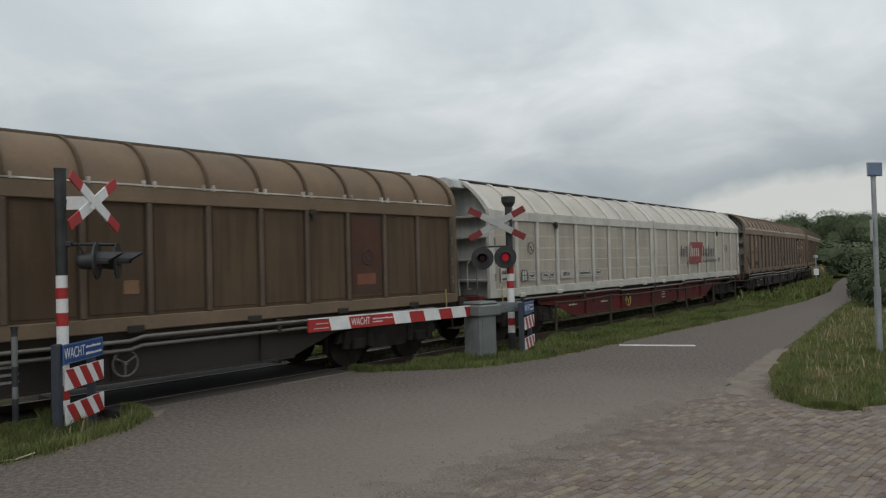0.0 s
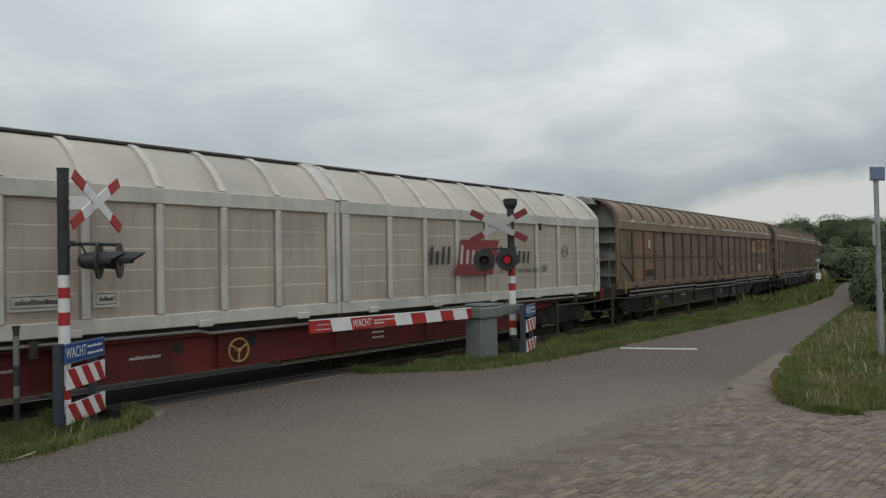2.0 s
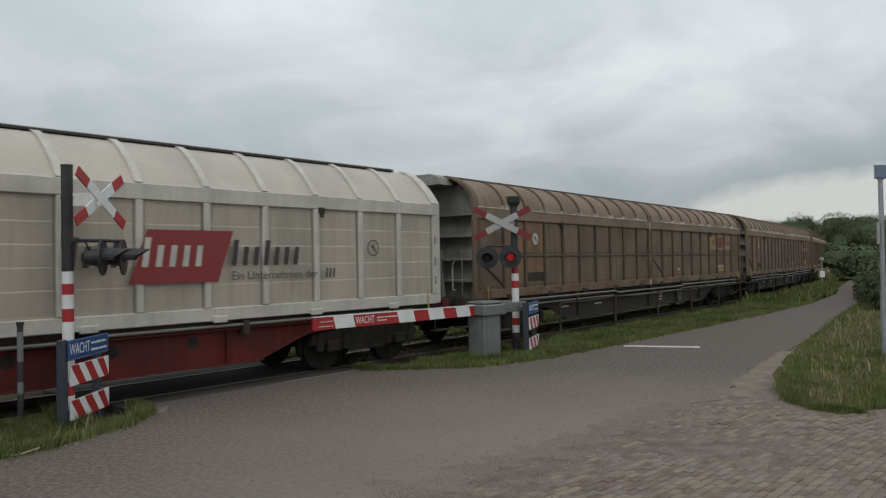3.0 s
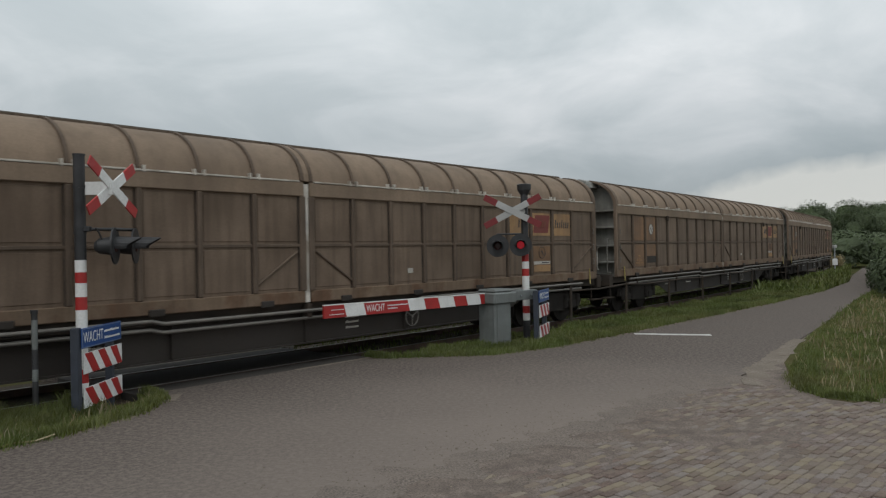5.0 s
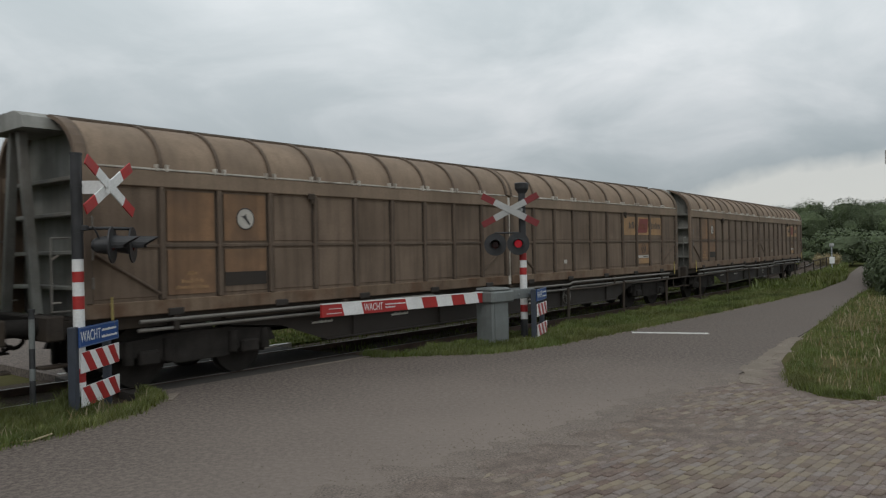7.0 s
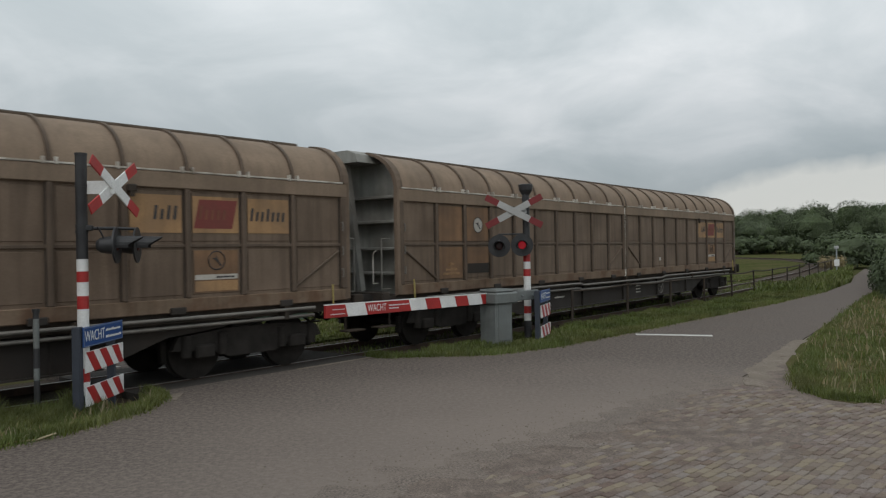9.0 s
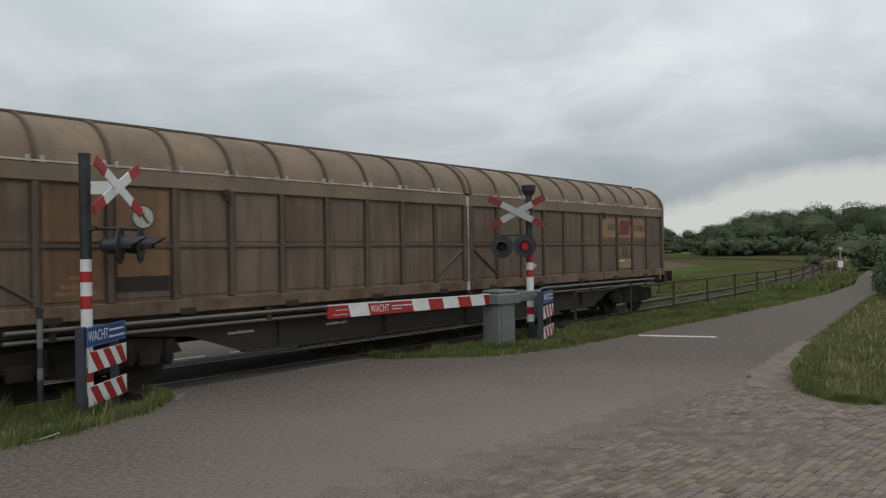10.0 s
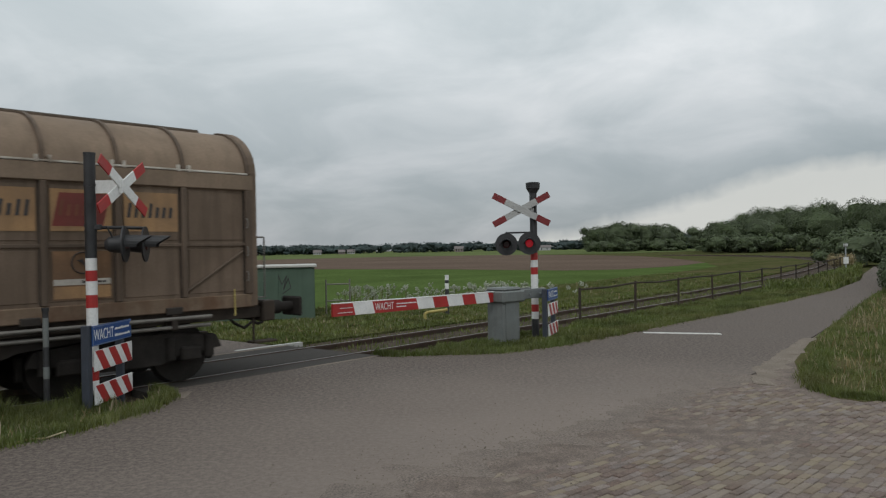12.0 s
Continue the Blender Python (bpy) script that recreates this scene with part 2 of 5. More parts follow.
    under=material("grimy_underframe", (0.052, 0.044, 0.038), 0.85, spec=0.12, var=0.3, scale=3, tint=(0.075, 0.055, 0.04), tint_amt=0.6),
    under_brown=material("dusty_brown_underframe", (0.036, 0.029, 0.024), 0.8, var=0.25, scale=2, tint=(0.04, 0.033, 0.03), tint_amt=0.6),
    under_red=material("dusty_red_underframe", (0.135, 0.024, 0.022), 0.75, spec=0.2, var=0.2, scale=1.5, tint=(0.06, 0.024, 0.022), tint_amt=0.7, tint_scale=1.1, streak=0.4),
    bogie=material("black_bogie", (0.036, 0.032, 0.029), 0.9, spec=0.1, var=0.3, scale=4),
    pipe=material("grey_pipe", (0.21, 0.195, 0.175), 0.55, 0.4, var=0.2),
    rust_panel=material("rusty_orange_panel", (0.255, 0.145, 0.078), 0.7, var=0.2, scale=1.5, tint=(0.13, 0.08, 0.05), tint_amt=0.8, tint_scale=1.6, streak=0.5),
    decal_tan=material("pale_orange_decal", (0.42, 0.25, 0.12), 0.7, var=0.15, scale=2, tint=(0.24, 0.15, 0.085), tint_amt=0.8, tint_scale=1.8, streak=0.4),
    decal_red=material("faded_red_decal", (0.22, 0.045, 0.038), 0.65, var=0.15, scale=2, tint=(0.14, 0.05, 0.04), tint_amt=0.6, tint_scale=2),
    bright_red=material("red_decal", (0.27, 0.036, 0.038), 0.55, var=0.1, scale=2, tint=(0.20, 0.045, 0.042), tint_amt=0.5, tint_scale=2),
    ink=material("dark_ink", (0.050, 0.045, 0.045), 0.6, var=0.15),
    pale_ink=material("pale_ink", (0.50, 0.47, 0.42), 0.6, var=0.15),
    leaf=material("leaf_green", (0.098, 0.122, 0.070), 0.9, spec=0.05, var=0.4, scale=0.25, grain=3, grain_amt=0.3, bump=0.0, obj_rand=0.12),
    # Distance haze is put into this leaf colour, bluer than the nearer leaves.
    hazed_leaf=material("hazed_leaf_green", (0.066, 0.086, 0.084), 0.95, spec=0.0, var=0.3, scale=0.1, grain=1, grain_amt=0.2, bump=0.0, obj_rand=0.15),
    bark=material("bark", (0.10, 0.08, 0.06), 0.95, var=0.3),
    grass=material("grass_blade", (0.125, 0.155, 0.050), 0.85, spec=0.1, var=0.4, scale=0.8, grain=4, grain_amt=0.2, bump=0.0, obj_rand=0.35, tint=(0.22, 0.19, 0.085), tint_amt=0.35, tint_scale=0.7),
    dry_grass=material("dry_grass_blade", (0.27, 0.22, 0.12), 0.85, var=0.3, scale=1, grain=4, grain_amt=0.2, bump=0.0, obj_rand=0.3),
    flower=material("white_umbel", (0.40, 0.42, 0.34), 0.8, var=0.1, bump=0.0),
    house_wall=material("brick_house_wall", (0.24, 0.20, 0.18), 0.9),
    house_white=material("white_house_wall", (0.42, 0.42, 0.42), 0.9),
    house_roof=material("roof_tiles", (0.17, 0.15, 0.145), 0.85),
    glass=material("dark_window", (0.03, 0.035, 0.04), 0.15, var=0.05, bump=0.0),
)

# ---- helpers for meshes ----


def bx(bm, x0, x1, y0, y1, z0, z1, bevel=0.0):
    vs = [bm.verts.new((x, y, z)) for z in (z0, z1) for y in (y0, y1) for x in (x0, x1)]
    fs = [bm.faces.new([vs[i] for i in q]) for q in ((0, 2, 3, 1), (4, 5, 7, 6), (0, 1, 5, 4), (2, 6, 7, 3), (0, 4, 6, 2), (1, 3, 7, 5))]
    if bevel:
        bmesh.ops.bevel(bm, geom=list({e for f in fs for e in f.edges}), offset=bevel, segments=1, affect="EDGES")
    return vs


def tube(bm, p0, p1, r, seg=10, r1=None):
    p0, p1 = Vector(p0), Vector(p1)
    q = (p1 - p0).to_track_quat("Z", "Y")
    r1 = r if r1 is None else r1
    a, b = [], []
    for i in range(seg):
        w = 2 * math.pi * i / seg
        d = q @ Vector((math.cos(w), math.sin(w), 0))
        a.append(bm.verts.new(p0 + d * r))
        b.append(bm.verts.new(p1 + d * r1))
    for i in range(seg):
        j = (i + 1) % seg
        bm.faces.new((a[i], a[j], b[j], b[i])).smooth = True
    for loop in (a[::-1], b):                 # caps of their own, so that the sides shade round and the ends flat
        bm.faces.new([bm.verts.new(v.co) for v in loop])


def pipe(bm, pts, r, seg=8):
    for a, b in zip(pts, pts[1:]):
        tube(bm, a, b, r, seg)


def ring(bm, c, axis, R, r, seg=20, sub=6):
    """A torus round c; axis is a vector."""
    q = Vector(axis).to_track_quat("Z", "Y")
    rows = []
    for i in range(seg):
        w = 2 * math.pi * i / seg
        e = Vector((math.cos(w), math.sin(w), 0))
        rows.append([bm.verts.new(Vector(c) + q @ (e * (R + r * math.cos(2 * math.pi * k / sub)) + Vector((0, 0, r * math.sin(2 * math.pi * k / sub))))) for k in range(sub)])
    for i in range(seg):
        for k in range(sub):
            bm.faces.new((rows[i][k], rows[(i + 1) % seg][k], rows[(i + 1) % seg][(k + 1) % sub], rows[i][(k + 1) % sub])).smooth = True


def prism(bm, poly, place):
    """Closed prism between the polygon at place(p, 0) and at place(p, 1)."""
    a = [bm.verts.new(place(p, 0)) for p in poly]
    b = [bm.verts.new(place(p, 1)) for p in poly]
    n = len(poly)
    for i in range(n):
        j = (i + 1) % n
        bm.faces.new((a[i], a[j], b[j], b[i]))
    bm.faces.new(a[::-1])
    bm.faces.new(b)
    bmesh.ops.recalc_face_normals(bm, faces=bm.faces[:])


def slab(bm, poly, z0, z1):
    prism(bm, poly, lambda p, k: (p[0], p[1], z1 if k else z0))


def soften(bm, limit=0.6):
    """Round shading, with the true edges kept sharp."""
    for f in bm.faces:
        f.smooth = True
    for e in bm.edges:
        e.smooth = len(e.link_faces) == 2 and e.calc_face_angle(0) < limit


def mesh_of(name, bm, mat):
    me = bpy.data.meshes.new(name)
    bm.to_mesh(me)
    bm.free()
    me.materials.append(mat)
    return me


def part(name, bm, mat, parent, label="", m=None):
    ob = new(name, mesh_of(name, bm, mat))
    ob.parent = parent
    if m is not None:
        ob.matrix_basis = m
    return tagged(ob, label=label)


def made(name, build, mat, parent, label="", m=None):
    bm = bmesh.new()
    build(bm)
    return part(name, bm, mat, parent, label, m)


def top(name, build, mat, label="", category="", group="", kind="", m=None):
    bm = bmesh.new()
    build(bm)
    ob = new(name, mesh_of(name, bm, mat))
    if m is not None:
        ob.matrix_basis = m
    return tagged(ob, label, category, group, kind)


def empty(name, m, label, category, group=""):
    ob = new(name)
    ob.matrix_basis = m
    return tagged(ob, label, category, group)


def letters(text, size, depth, mat, parent, m, name="lettering", narrow=0.62):
    cu = bpy.data.curves.new(name, "FONT")
    cu.body, cu.size, cu.extrude, cu.align_x, cu.align_y = text, size, depth, "CENTER", "CENTER"
    ob = new(name, cu)
    cu.materials.append(mat)
    ob.parent = parent
    ob.matrix_basis = m @ Matrix.Diagonal((narrow, 1, 1, 1))
    return ob


# ---- the track ----
D0, HEAD, STEP = 11.825, 0.8412, 0.25


def heading(s):
    """The bend tightens along the track."""
    return HEAD + 0.0023 * s + 0.0008 * max(0.0, s - 20.7) + 0.006 * max(0.0, s - 85.0)


LINE = {0: Vector((-math.sin(HEAD), math.cos(HEAD))) * D0}
for i in range(0, 760):
    a = heading((i + 0.5) * STEP)
    LINE[i + 1] = LINE[i] + Vector((math.cos(a), math.sin(a))) * STEP
for i in range(0, -520, -1):
    a = heading((i - 0.5) * STEP)
    LINE[i - 1] = LINE[i] - Vector((math.cos(a), math.sin(a))) * STEP


def track(s, off=0.0):
    """Plan of the track: the point at s metres along, off metres away from the road side, and the heading."""
    s += 2.2
    i = math.floor(s / STEP)
    k, a = s / STEP - i, heading(s)
    p = LINE[i].lerp(LINE[i + 1], k) + Vector((-math.sin(a), math.cos(a))) * off
    return Vector((*p, 0.0)), a

# ---- ground, road, track ----


top("ground", lambda bm: slab(bm, [(-3000, -3000), (3000, -3000), (3000, 4000), (-3000, 4000)], -0.6, -0.16), M["soil"],
    "rough grassy earth beside the railway and road", "ground", kind="structure")


def strip_pts(s0, s1, off, step=2.0):
    n = int((s1 - s0) / step)
    return [track(s0 + (s1 - s0) * i / n, off)[0].to_2d() for i in range(n + 1)]


def fan(cx, cy, r, a0, a1, n=24):
    return [(cx + r * math.sin(radians(a0 + (a1 - a0) * i / n)), cy + r * math.cos(radians(a0 + (a1 - a0) * i / n))) for i in range(n + 1)]


def ribbon(bm, a, b, z0, z1):
    """A slab between two lines of as many points."""
    rows = [(bm.verts.new((*p, z0)), bm.verts.new((*p, z1)), bm.verts.new((*q, z1)), bm.verts.new((*q, z0))) for p, q in zip(a, b)]
    for u, v in zip(rows, rows[1:]):
        for k in range(4):
            bm.faces.new((u[k], u[(k + 1) % 4], v[(k + 1) % 4], v[k]))
    bm.faces.new(rows[0][::-1])
    bm.faces.new(rows[-1])
    bmesh.ops.recalc_face_normals(bm, faces=bm.faces[:])


# fields inside the bend of the track
top("field_green", lambda bm: ribbon(bm, strip_pts(-60, 70, 9.5, 5), fan(0, 0, 92, -70, 19, 26), -0.3, -0.06), M["crop"],
    "bright green young crop field behind the railway", "field", kind="structure")
top("field_ploughed", lambda bm: ribbon(bm, [(-85, 31), (-60, 60), (-15, 90), (1, 78), (10.7, 67), (15.7, 67), (23, 74.7), (30, 87), (33.3, 104)], [(-250, 91), (-160, 160), (-60, 230), (-20, 250), (6, 250), (22, 240), (33, 207), (39.4, 153), (36.5, 125)], -0.3, -0.045), M["plough"],
    "bare brown ploughed field beyond the green crop", "field", kind="structure")
top("field_far", lambda bm: ribbon(bm, fan(0, 0, 233, -75, 14), fan(0, 0, 1500, -75, 40), -0.3, -0.05), M["meadow"],
    "distant pale meadow below the tree line", "field", kind="structure")

LEFT_EDGE = [(-14, -3), (-8, 4.3), (-5.4, 7.0), (-4.64, 7.9), (-4.13, 8.67), (-3.78, 9.67), (-3.75, 10.6), (-4.25, 11.2)]
PANEL_EDGE = [tuple(track(s, -1.36)[0].to_2d()) for s in (3.4, 5.4, 7.4)]
ROAD_L = [(-0.92, 14.2), (0.98, 14.3), (2.43, 15.35), (4.68, 17.8), (8.45, 22.1), (12, 26.3), (16.4, 31.8), (21.4, 39.0), (26, 47), (34, 60)]
ROAD_R = [(37, 57), (28.2, 44.5), (21.4, 36.0), (15.0, 26.8), (9.75, 18.9), (6.41, 14.07), (5.0, 11.98)]
BRICK_EDGE = [(4.18, 10.99), (3.49, 10.4), (2.63, 9.53), (2.03, 8.78), (1.45, 8.15), (0.97, 7.71), (0.48, 7.36), (-0.16, 6.71), (-0.69, 6.13), (-3.2, 3.4), (-8, -4)]
top("road", lambda bm: slab(bm, LEFT_EDGE + PANEL_EDGE + ROAD_L + ROAD_R + BRICK_EDGE, -0.25, 0.0), M["asphalt"],
    "worn grey asphalt lane with sandy patches", "road", kind="structure")
top("road_beyond", lambda bm: ribbon(bm, [tuple(track(3.2, o)[0].to_2d()) for o in (1.36, 5, 12, 40)], [tuple(track(7.6, o)[0].to_2d()) for o in (1.36, 5, 12, 40)], -0.25, -0.012),
    M["asphalt"], "worn grey asphalt lane on the far side of the railway", "road", kind="structure")


def crossing(bm):
    for a, b in ((-1.35, -0.83), (-0.62, 0.62), (0.83, 1.35)):
        ribbon(bm, strip_pts(3.1, 7.7, a, 0.6), strip_pts(3.1, 7.7, b, 0.6), -0.2, -0.004)


xing = top("crossing_panel", crossing, M["old_asphalt"], "dark asphalt infill between the rails of the crossing", "level crossing", kind="structure")
for off in (-1.40, 1.40):
    made("edge_strip", lambda bm: ribbon(bm, strip_pts(5.9, 7.7, off - 0.05, 0.6), strip_pts(5.9, 7.7, off + 0.05, 0.6), -0.1, 0.002), M["gravel"], xing)

for s0, s1 in ((3.3, 4.3), (4.9, 6.0), (6.6, 8.3)):
    made("edge_mark", lambda bm: ribbon(bm, strip_pts(s0, s1, 1.62, 0.3), strip_pts(s0, s1, 1.74, 0.3), -0.1, -0.004), M["pale_roof"], xing)

top("ballast_bed", lambda bm: ribbon(bm, strip_pts(-60, 170, -1.7), strip_pts(-60, 170, 1.9), -0.3, -0.116), M["ballast"],
    "brown stony ballast with weeds under the rails", "ballast", kind="structure")


def rail_mesh(off):
    def build(bm):
        ribbon(bm, strip_pts(-60, 170, off - 0.07), strip_pts(-60, 170, off + 0.07), -0.16, -0.135)
        ribbon(bm, strip_pts(-60, 170, off - 0.012), strip_pts(-60, 170, off + 0.012), -0.14, -0.03)
        ribbon(bm, strip_pts(-60, 170, off - 0.035), strip_pts(-60, 170, off + 0.035), -0.04, -0.001)
    return build


railway = empty("railway_track", Matrix(), "single curved railway track on wooden sleepers", "railway")
railway["kind"] = "structure"
for off in (-0.75, 0.75):
    r = made("rail", rail_mesh(off), M["rail"], railway, "rust-brown steel rail")
    made("rail_head", lambda bm: ribbon(bm, strip_pts(-60, 170, off - 0.024), strip_pts(-60, 170, off + 0.024), -0.003, 0.003), M["railhead"], r, "shiny worn running surface")
bm = bmesh.new()
bx(bm, -0.12, 0.12, -1.25, 1.25, -0.16, -0.112, 0.01)
sleeper_mesh = mesh_of("sleeper", bm, M["sleeper"])
for k in range(100):
    s = 8.2 + k * 0.62
    p, h = track(s)
    ob = new("sleeper", sleeper_mesh)
    ob.parent = railway
    ob.matrix_basis = pose(p.x, p.y, 0, 0, 0, math.degrees(h) + random.uniform(-1, 1))

# stop line
top("stop_line", lambda bm: slab(bm, [(4.57, 17.49), (6.14, 16.95), (6.10, 16.72), (4.53, 17.26)], 0.0, 0.005), M["mark"],
    "white painted stop line on the asphalt", "road marking", kind="structure")

# ---- the train ----
HALF, YW = 10.43, 1.262
EAVES = 3.0                                  # underside of the cantrail
# ribs of a half wagon, metres from its middle
RIBS = {"silver": (0.19, 1.42, 2.53, 3.66, 4.79, 5.91, 7.03, 8.13, 9.20, 10.32),
        "brown": (0.10, 1.12, 2.15, 3.15, 4.16, 5.18, 6.19, 7.19, 8.19, 9.19, 10.32)}
# half sections of the roof, from the eaves up: a flatter slope on the silver kind
ROOFS = {"brown": [(0.30 + 0.975 * math.cos(radians(a)), 3.225 + 0.775 * math.sin(radians(a))) for a in (2, 12, 22, 32, 42, 52, 62, 72, 80, 87)],
         "silver": [(1.272, 3.23), (1.21, 3.31), (1.13, 3.42), (1.03, 3.54), (0.92, 3.65), (0.80, 3.76), (0.67, 3.86), (0.54, 3.93), (0.42, 3.975), (0.34, 4.0)]}


def shell(pts, thick):
    """A closed outline round a bent sheet (pts: y, z from below to above)."""
    return pts + [(y - thick, z - thick * 0.3) for y, z in reversed(pts)]


def bar_text(bm, x0, x1, y, z0, z1, seedv):
    """Plain bars in place of writing."""
    rr = random.Random(seedv)
    x = x0
    while x < x1 - 0.02:
        h = z1 - z0
        w = rr.uniform(0.55, 1.0) * h * 0.5
        t = h * rr.choice((1.0, 0.72, 0.72, 0.74))
        e, l = min(x + w, x1), 0.16
        prism(bm, [(x, z0), (e, z0), (e + l * t, z0 + t), (x + l * t, z0 + t)], lambda p, k: (p[0], y - 0.002 + 0.004 * k, p[1]))
        x += w + h * 0.14


def slant_panel(bm, x0, x1, z0, z1, y, lean=0.12):
    prism(bm, [(x0, z0), (x1, z0), (x1 + lean, z1), (x0 + lean, z1)], lambda p, k: (p[0], y - 0.003 * k, p[1]))


def wagon(style, label):
    white = style == "silver"
    mid = style == "brown"
    wall_m = M["silver"] if white else M["brown"] if style == "plain" else M["brown2"]
    rib_m = M["silver_rib"] if white else M["brown_rib"]
    roof_m = M["silver_roof"] if white else M["tan_roof"] if mid else M["brown_roof"]
    w = empty("goods_wagon", Matrix(), label, "wagon", "wagons of the goods train")
    ribs, ROOF = RIBS["silver" if white else "brown"], ROOFS["silver" if white else "brown"]
    BAYS = len(ribs) - 1
    for sg in (-1, 1):
        for half in (-1, 1):
            X = lambda u: half * u          # u: metres from the wagon's middle
            lo, hi = sorted((X(0.07), X(HALF - 0.02)))

            def wall_build(bm):
                prism(bm, shell([(YW, 1.2), (YW, EAVES + 0.06)], 0.05), lambda p, k: ((hi if k else lo), sg * p[0], p[1]))
                prism(bm, shell([(YW + 0.01, 3.20)] + ROOF, 0.04), lambda p, k: ((hi if k else lo), sg * p[0], p[1]))
            sw = made("sliding_wall", wall_build, wall_m, w)
            # roof skin of the sliding wall
            made("roof_sheet", lambda bm: (prism(bm, shell([(y + 0.006, z + 0.004) for y, z in ROOF], 0.02), lambda p, k: ((hi if k else lo), sg * p[0], p[1])), soften(bm)), roof_m, sw)
            made("cantrail", lambda bm: bx(bm, lo, hi, *sorted((sg * 1.20, sg * 1.318)), EAVES, 3.245, 0.012), roof_m if not white else rib_m, sw)
            made("sill", lambda bm: bx(bm, lo, hi, *sorted((sg * 1.20, sg * 1.312)), 1.12, 1.33, 0.012), M["rusty_sill"] if mid else roof_m if not white else rib_m, sw)
            if not white:
                made("gutter", lambda bm: bx(bm, lo + 0.1, hi - 0.1, *sorted((sg * 1.285, sg * 1.325)), 3.248, 3.275, 0.004), M["gutter"], sw)
            if mid:
                made("mid_rail", lambda bm: bx(bm, lo, hi, *sorted((sg * 1.255, sg * 1.290)), 2.105, 2.16, 0.008), rib_m, sw)
            rw = 0.058 if white else 0.042
            for b in range(BAYS + 1):
                x = X(ribs[b])
                ww = rw * (1.5 if b in (0, BAYS) else 1.0)
                made("rib", lambda bm: bx(bm, x - ww, x + ww, *sorted((sg * 1.25, sg * 1.325)), 1.331, EAVES - 0.001, 0.014), rib_m, sw)
                # Dark strips flank each rib: brown ones carry its shadow and grime as colour.
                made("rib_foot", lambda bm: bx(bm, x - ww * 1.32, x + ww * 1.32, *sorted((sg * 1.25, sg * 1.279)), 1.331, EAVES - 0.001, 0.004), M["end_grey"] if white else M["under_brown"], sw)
                made("roof_rib", lambda bm: prism(bm, shell([(y + 0.040, z + 0.030) for y, z in ROOF], 0.05),
                     lambda p, k: (x + (ww if k else -ww) * (1.0 if white else 0.6), sg * p[0], p[1])), rib_m if white else M["brown_rib"] if mid else M["brown"], sw)
                if not white and 0 < b < BAYS:
                    [made("bracket", lambda bm: bx(bm, x + e - 0.016, x + e + 0.016, *sorted((sg * 1.27, sg * 1.345)), 3.235, 3.335), M["gutter"], sw) for e in (-0.085, 0.085)]
                if b < BAYS:
                    x0, x1 = sorted((x + half * (ww + 0.03), X(ribs[b + 1]) - half * (rw + 0.03)))

                    def pressed(bm):
                        if white:
                            nfold = 5
                            z = [1.40 + 1.56 * i / nfold for i in range(nfold + 1)]
                            prof = []
                            for i in range(nfold):
                                prof += [(YW + 0.004, z[i]), (YW + 0.011, z[i + 1] - 0.02)]
                            prism(bm, prof + [(YW - 0.02, z[-1]), (YW - 0.02, z[0])], lambda p, k: ((x1 if k else x0), sg * p[0], p[1]))
                        else:
                            for z0, z1 in (((1.37, 2.075), (2.19, 2.965)) if mid else ((1.37, 2.965),)):
                                bx(bm, x0, x1, *sorted((sg * (YW - 0.02), sg * (YW + 0.010))), z0, z1, 0.018)
                    made("wall_panel", pressed, wall_m, sw)
            for uu, lean in (((0.22, 1.16), 0), ((HALF - 0.22, HALF - 1.20), 1)):
                if not mid:
                    continue
                za, zb = 2.02, 1.42
                made("diagonal_brace", lambda bm: pipe(bm, [(X(uu[0]), sg * 1.285, za), (X(uu[1]), sg * 1.285, zb)], 0.026, 6), rib_m, sw)
            for u in (0.9, 2.9, 5.0, 7.0, 9.0):
                made("roller_box", lambda bm: bx(bm, X(u) - 0.13, X(u) + 0.13, *sorted((sg * 1.30, sg * 1.345)), 1.09, 1.20, 0.012), rib_m if white else M["under_brown"], sw)
            made("door_stop", lambda bm: (bx(bm, X(ribs[6] + 0.11) - 0.07, X(ribs[6] + 0.11) + 0.07, *sorted((sg * 1.30, sg * 1.36)), 2.92, 3.03, 0.015), tube(bm, (X(ribs[6] + 0.11), sg * 1.345, 2.85), (X(ribs[6] + 0.11), sg * 1.345, 2.93), 0.035, 8)), M["under"], sw)
            for z in (1.55, 1.95, 2.4):
                made("grab_handle", lambda bm: pipe(bm, [(X(HALF - 0.16), sg * 1.30, z), (X(HALF - 0.16), sg * 1.35, z), (X(HALF - 0.16), sg * 1.35, z + 0.14), (X(HALF - 0.16), sg * 1.30, z + 0.14)], 0.012, 6), M["pipe"], sw)
            if sg < 0:
                decals(style, half, sw, ribs, X)
    # middle posts between the sliding walls
    for sg in (-1, 1):
        made("middle_post", lambda bm: bx(bm, -0.055, 0.055, *sorted((sg * 1.20, sg * 1.295)), 1.12, 3.22, 0.01), M["silver_rib"] if white else M["gutter"], w)
        made("middle_strap", lambda bm: prism(bm, shell([(y + 0.030, z + 0.022) for y, z in ROOF], 0.05), lambda p, k: (0.09 if k else -0.09, sg * p[0], p[1])), rib_m if white else roof_m, w)
    # ridge
    made("roof_ridge", lambda bm: (bx(bm, -HALF - 0.05, HALF - 0.45, -0.40, 0.40, 3.945, 4.010, 0.02), bx(bm, -HALF, -0.2, -0.49, 0.49, 3.985, 4.022, 0.005), bx(bm, 0.2, HALF - 0.5, -0.49, 0.49, 3.985, 4.022, 0.005)), M["ridge"] if white else M["brown_rib"], w, "dark walkway strip along the roof")
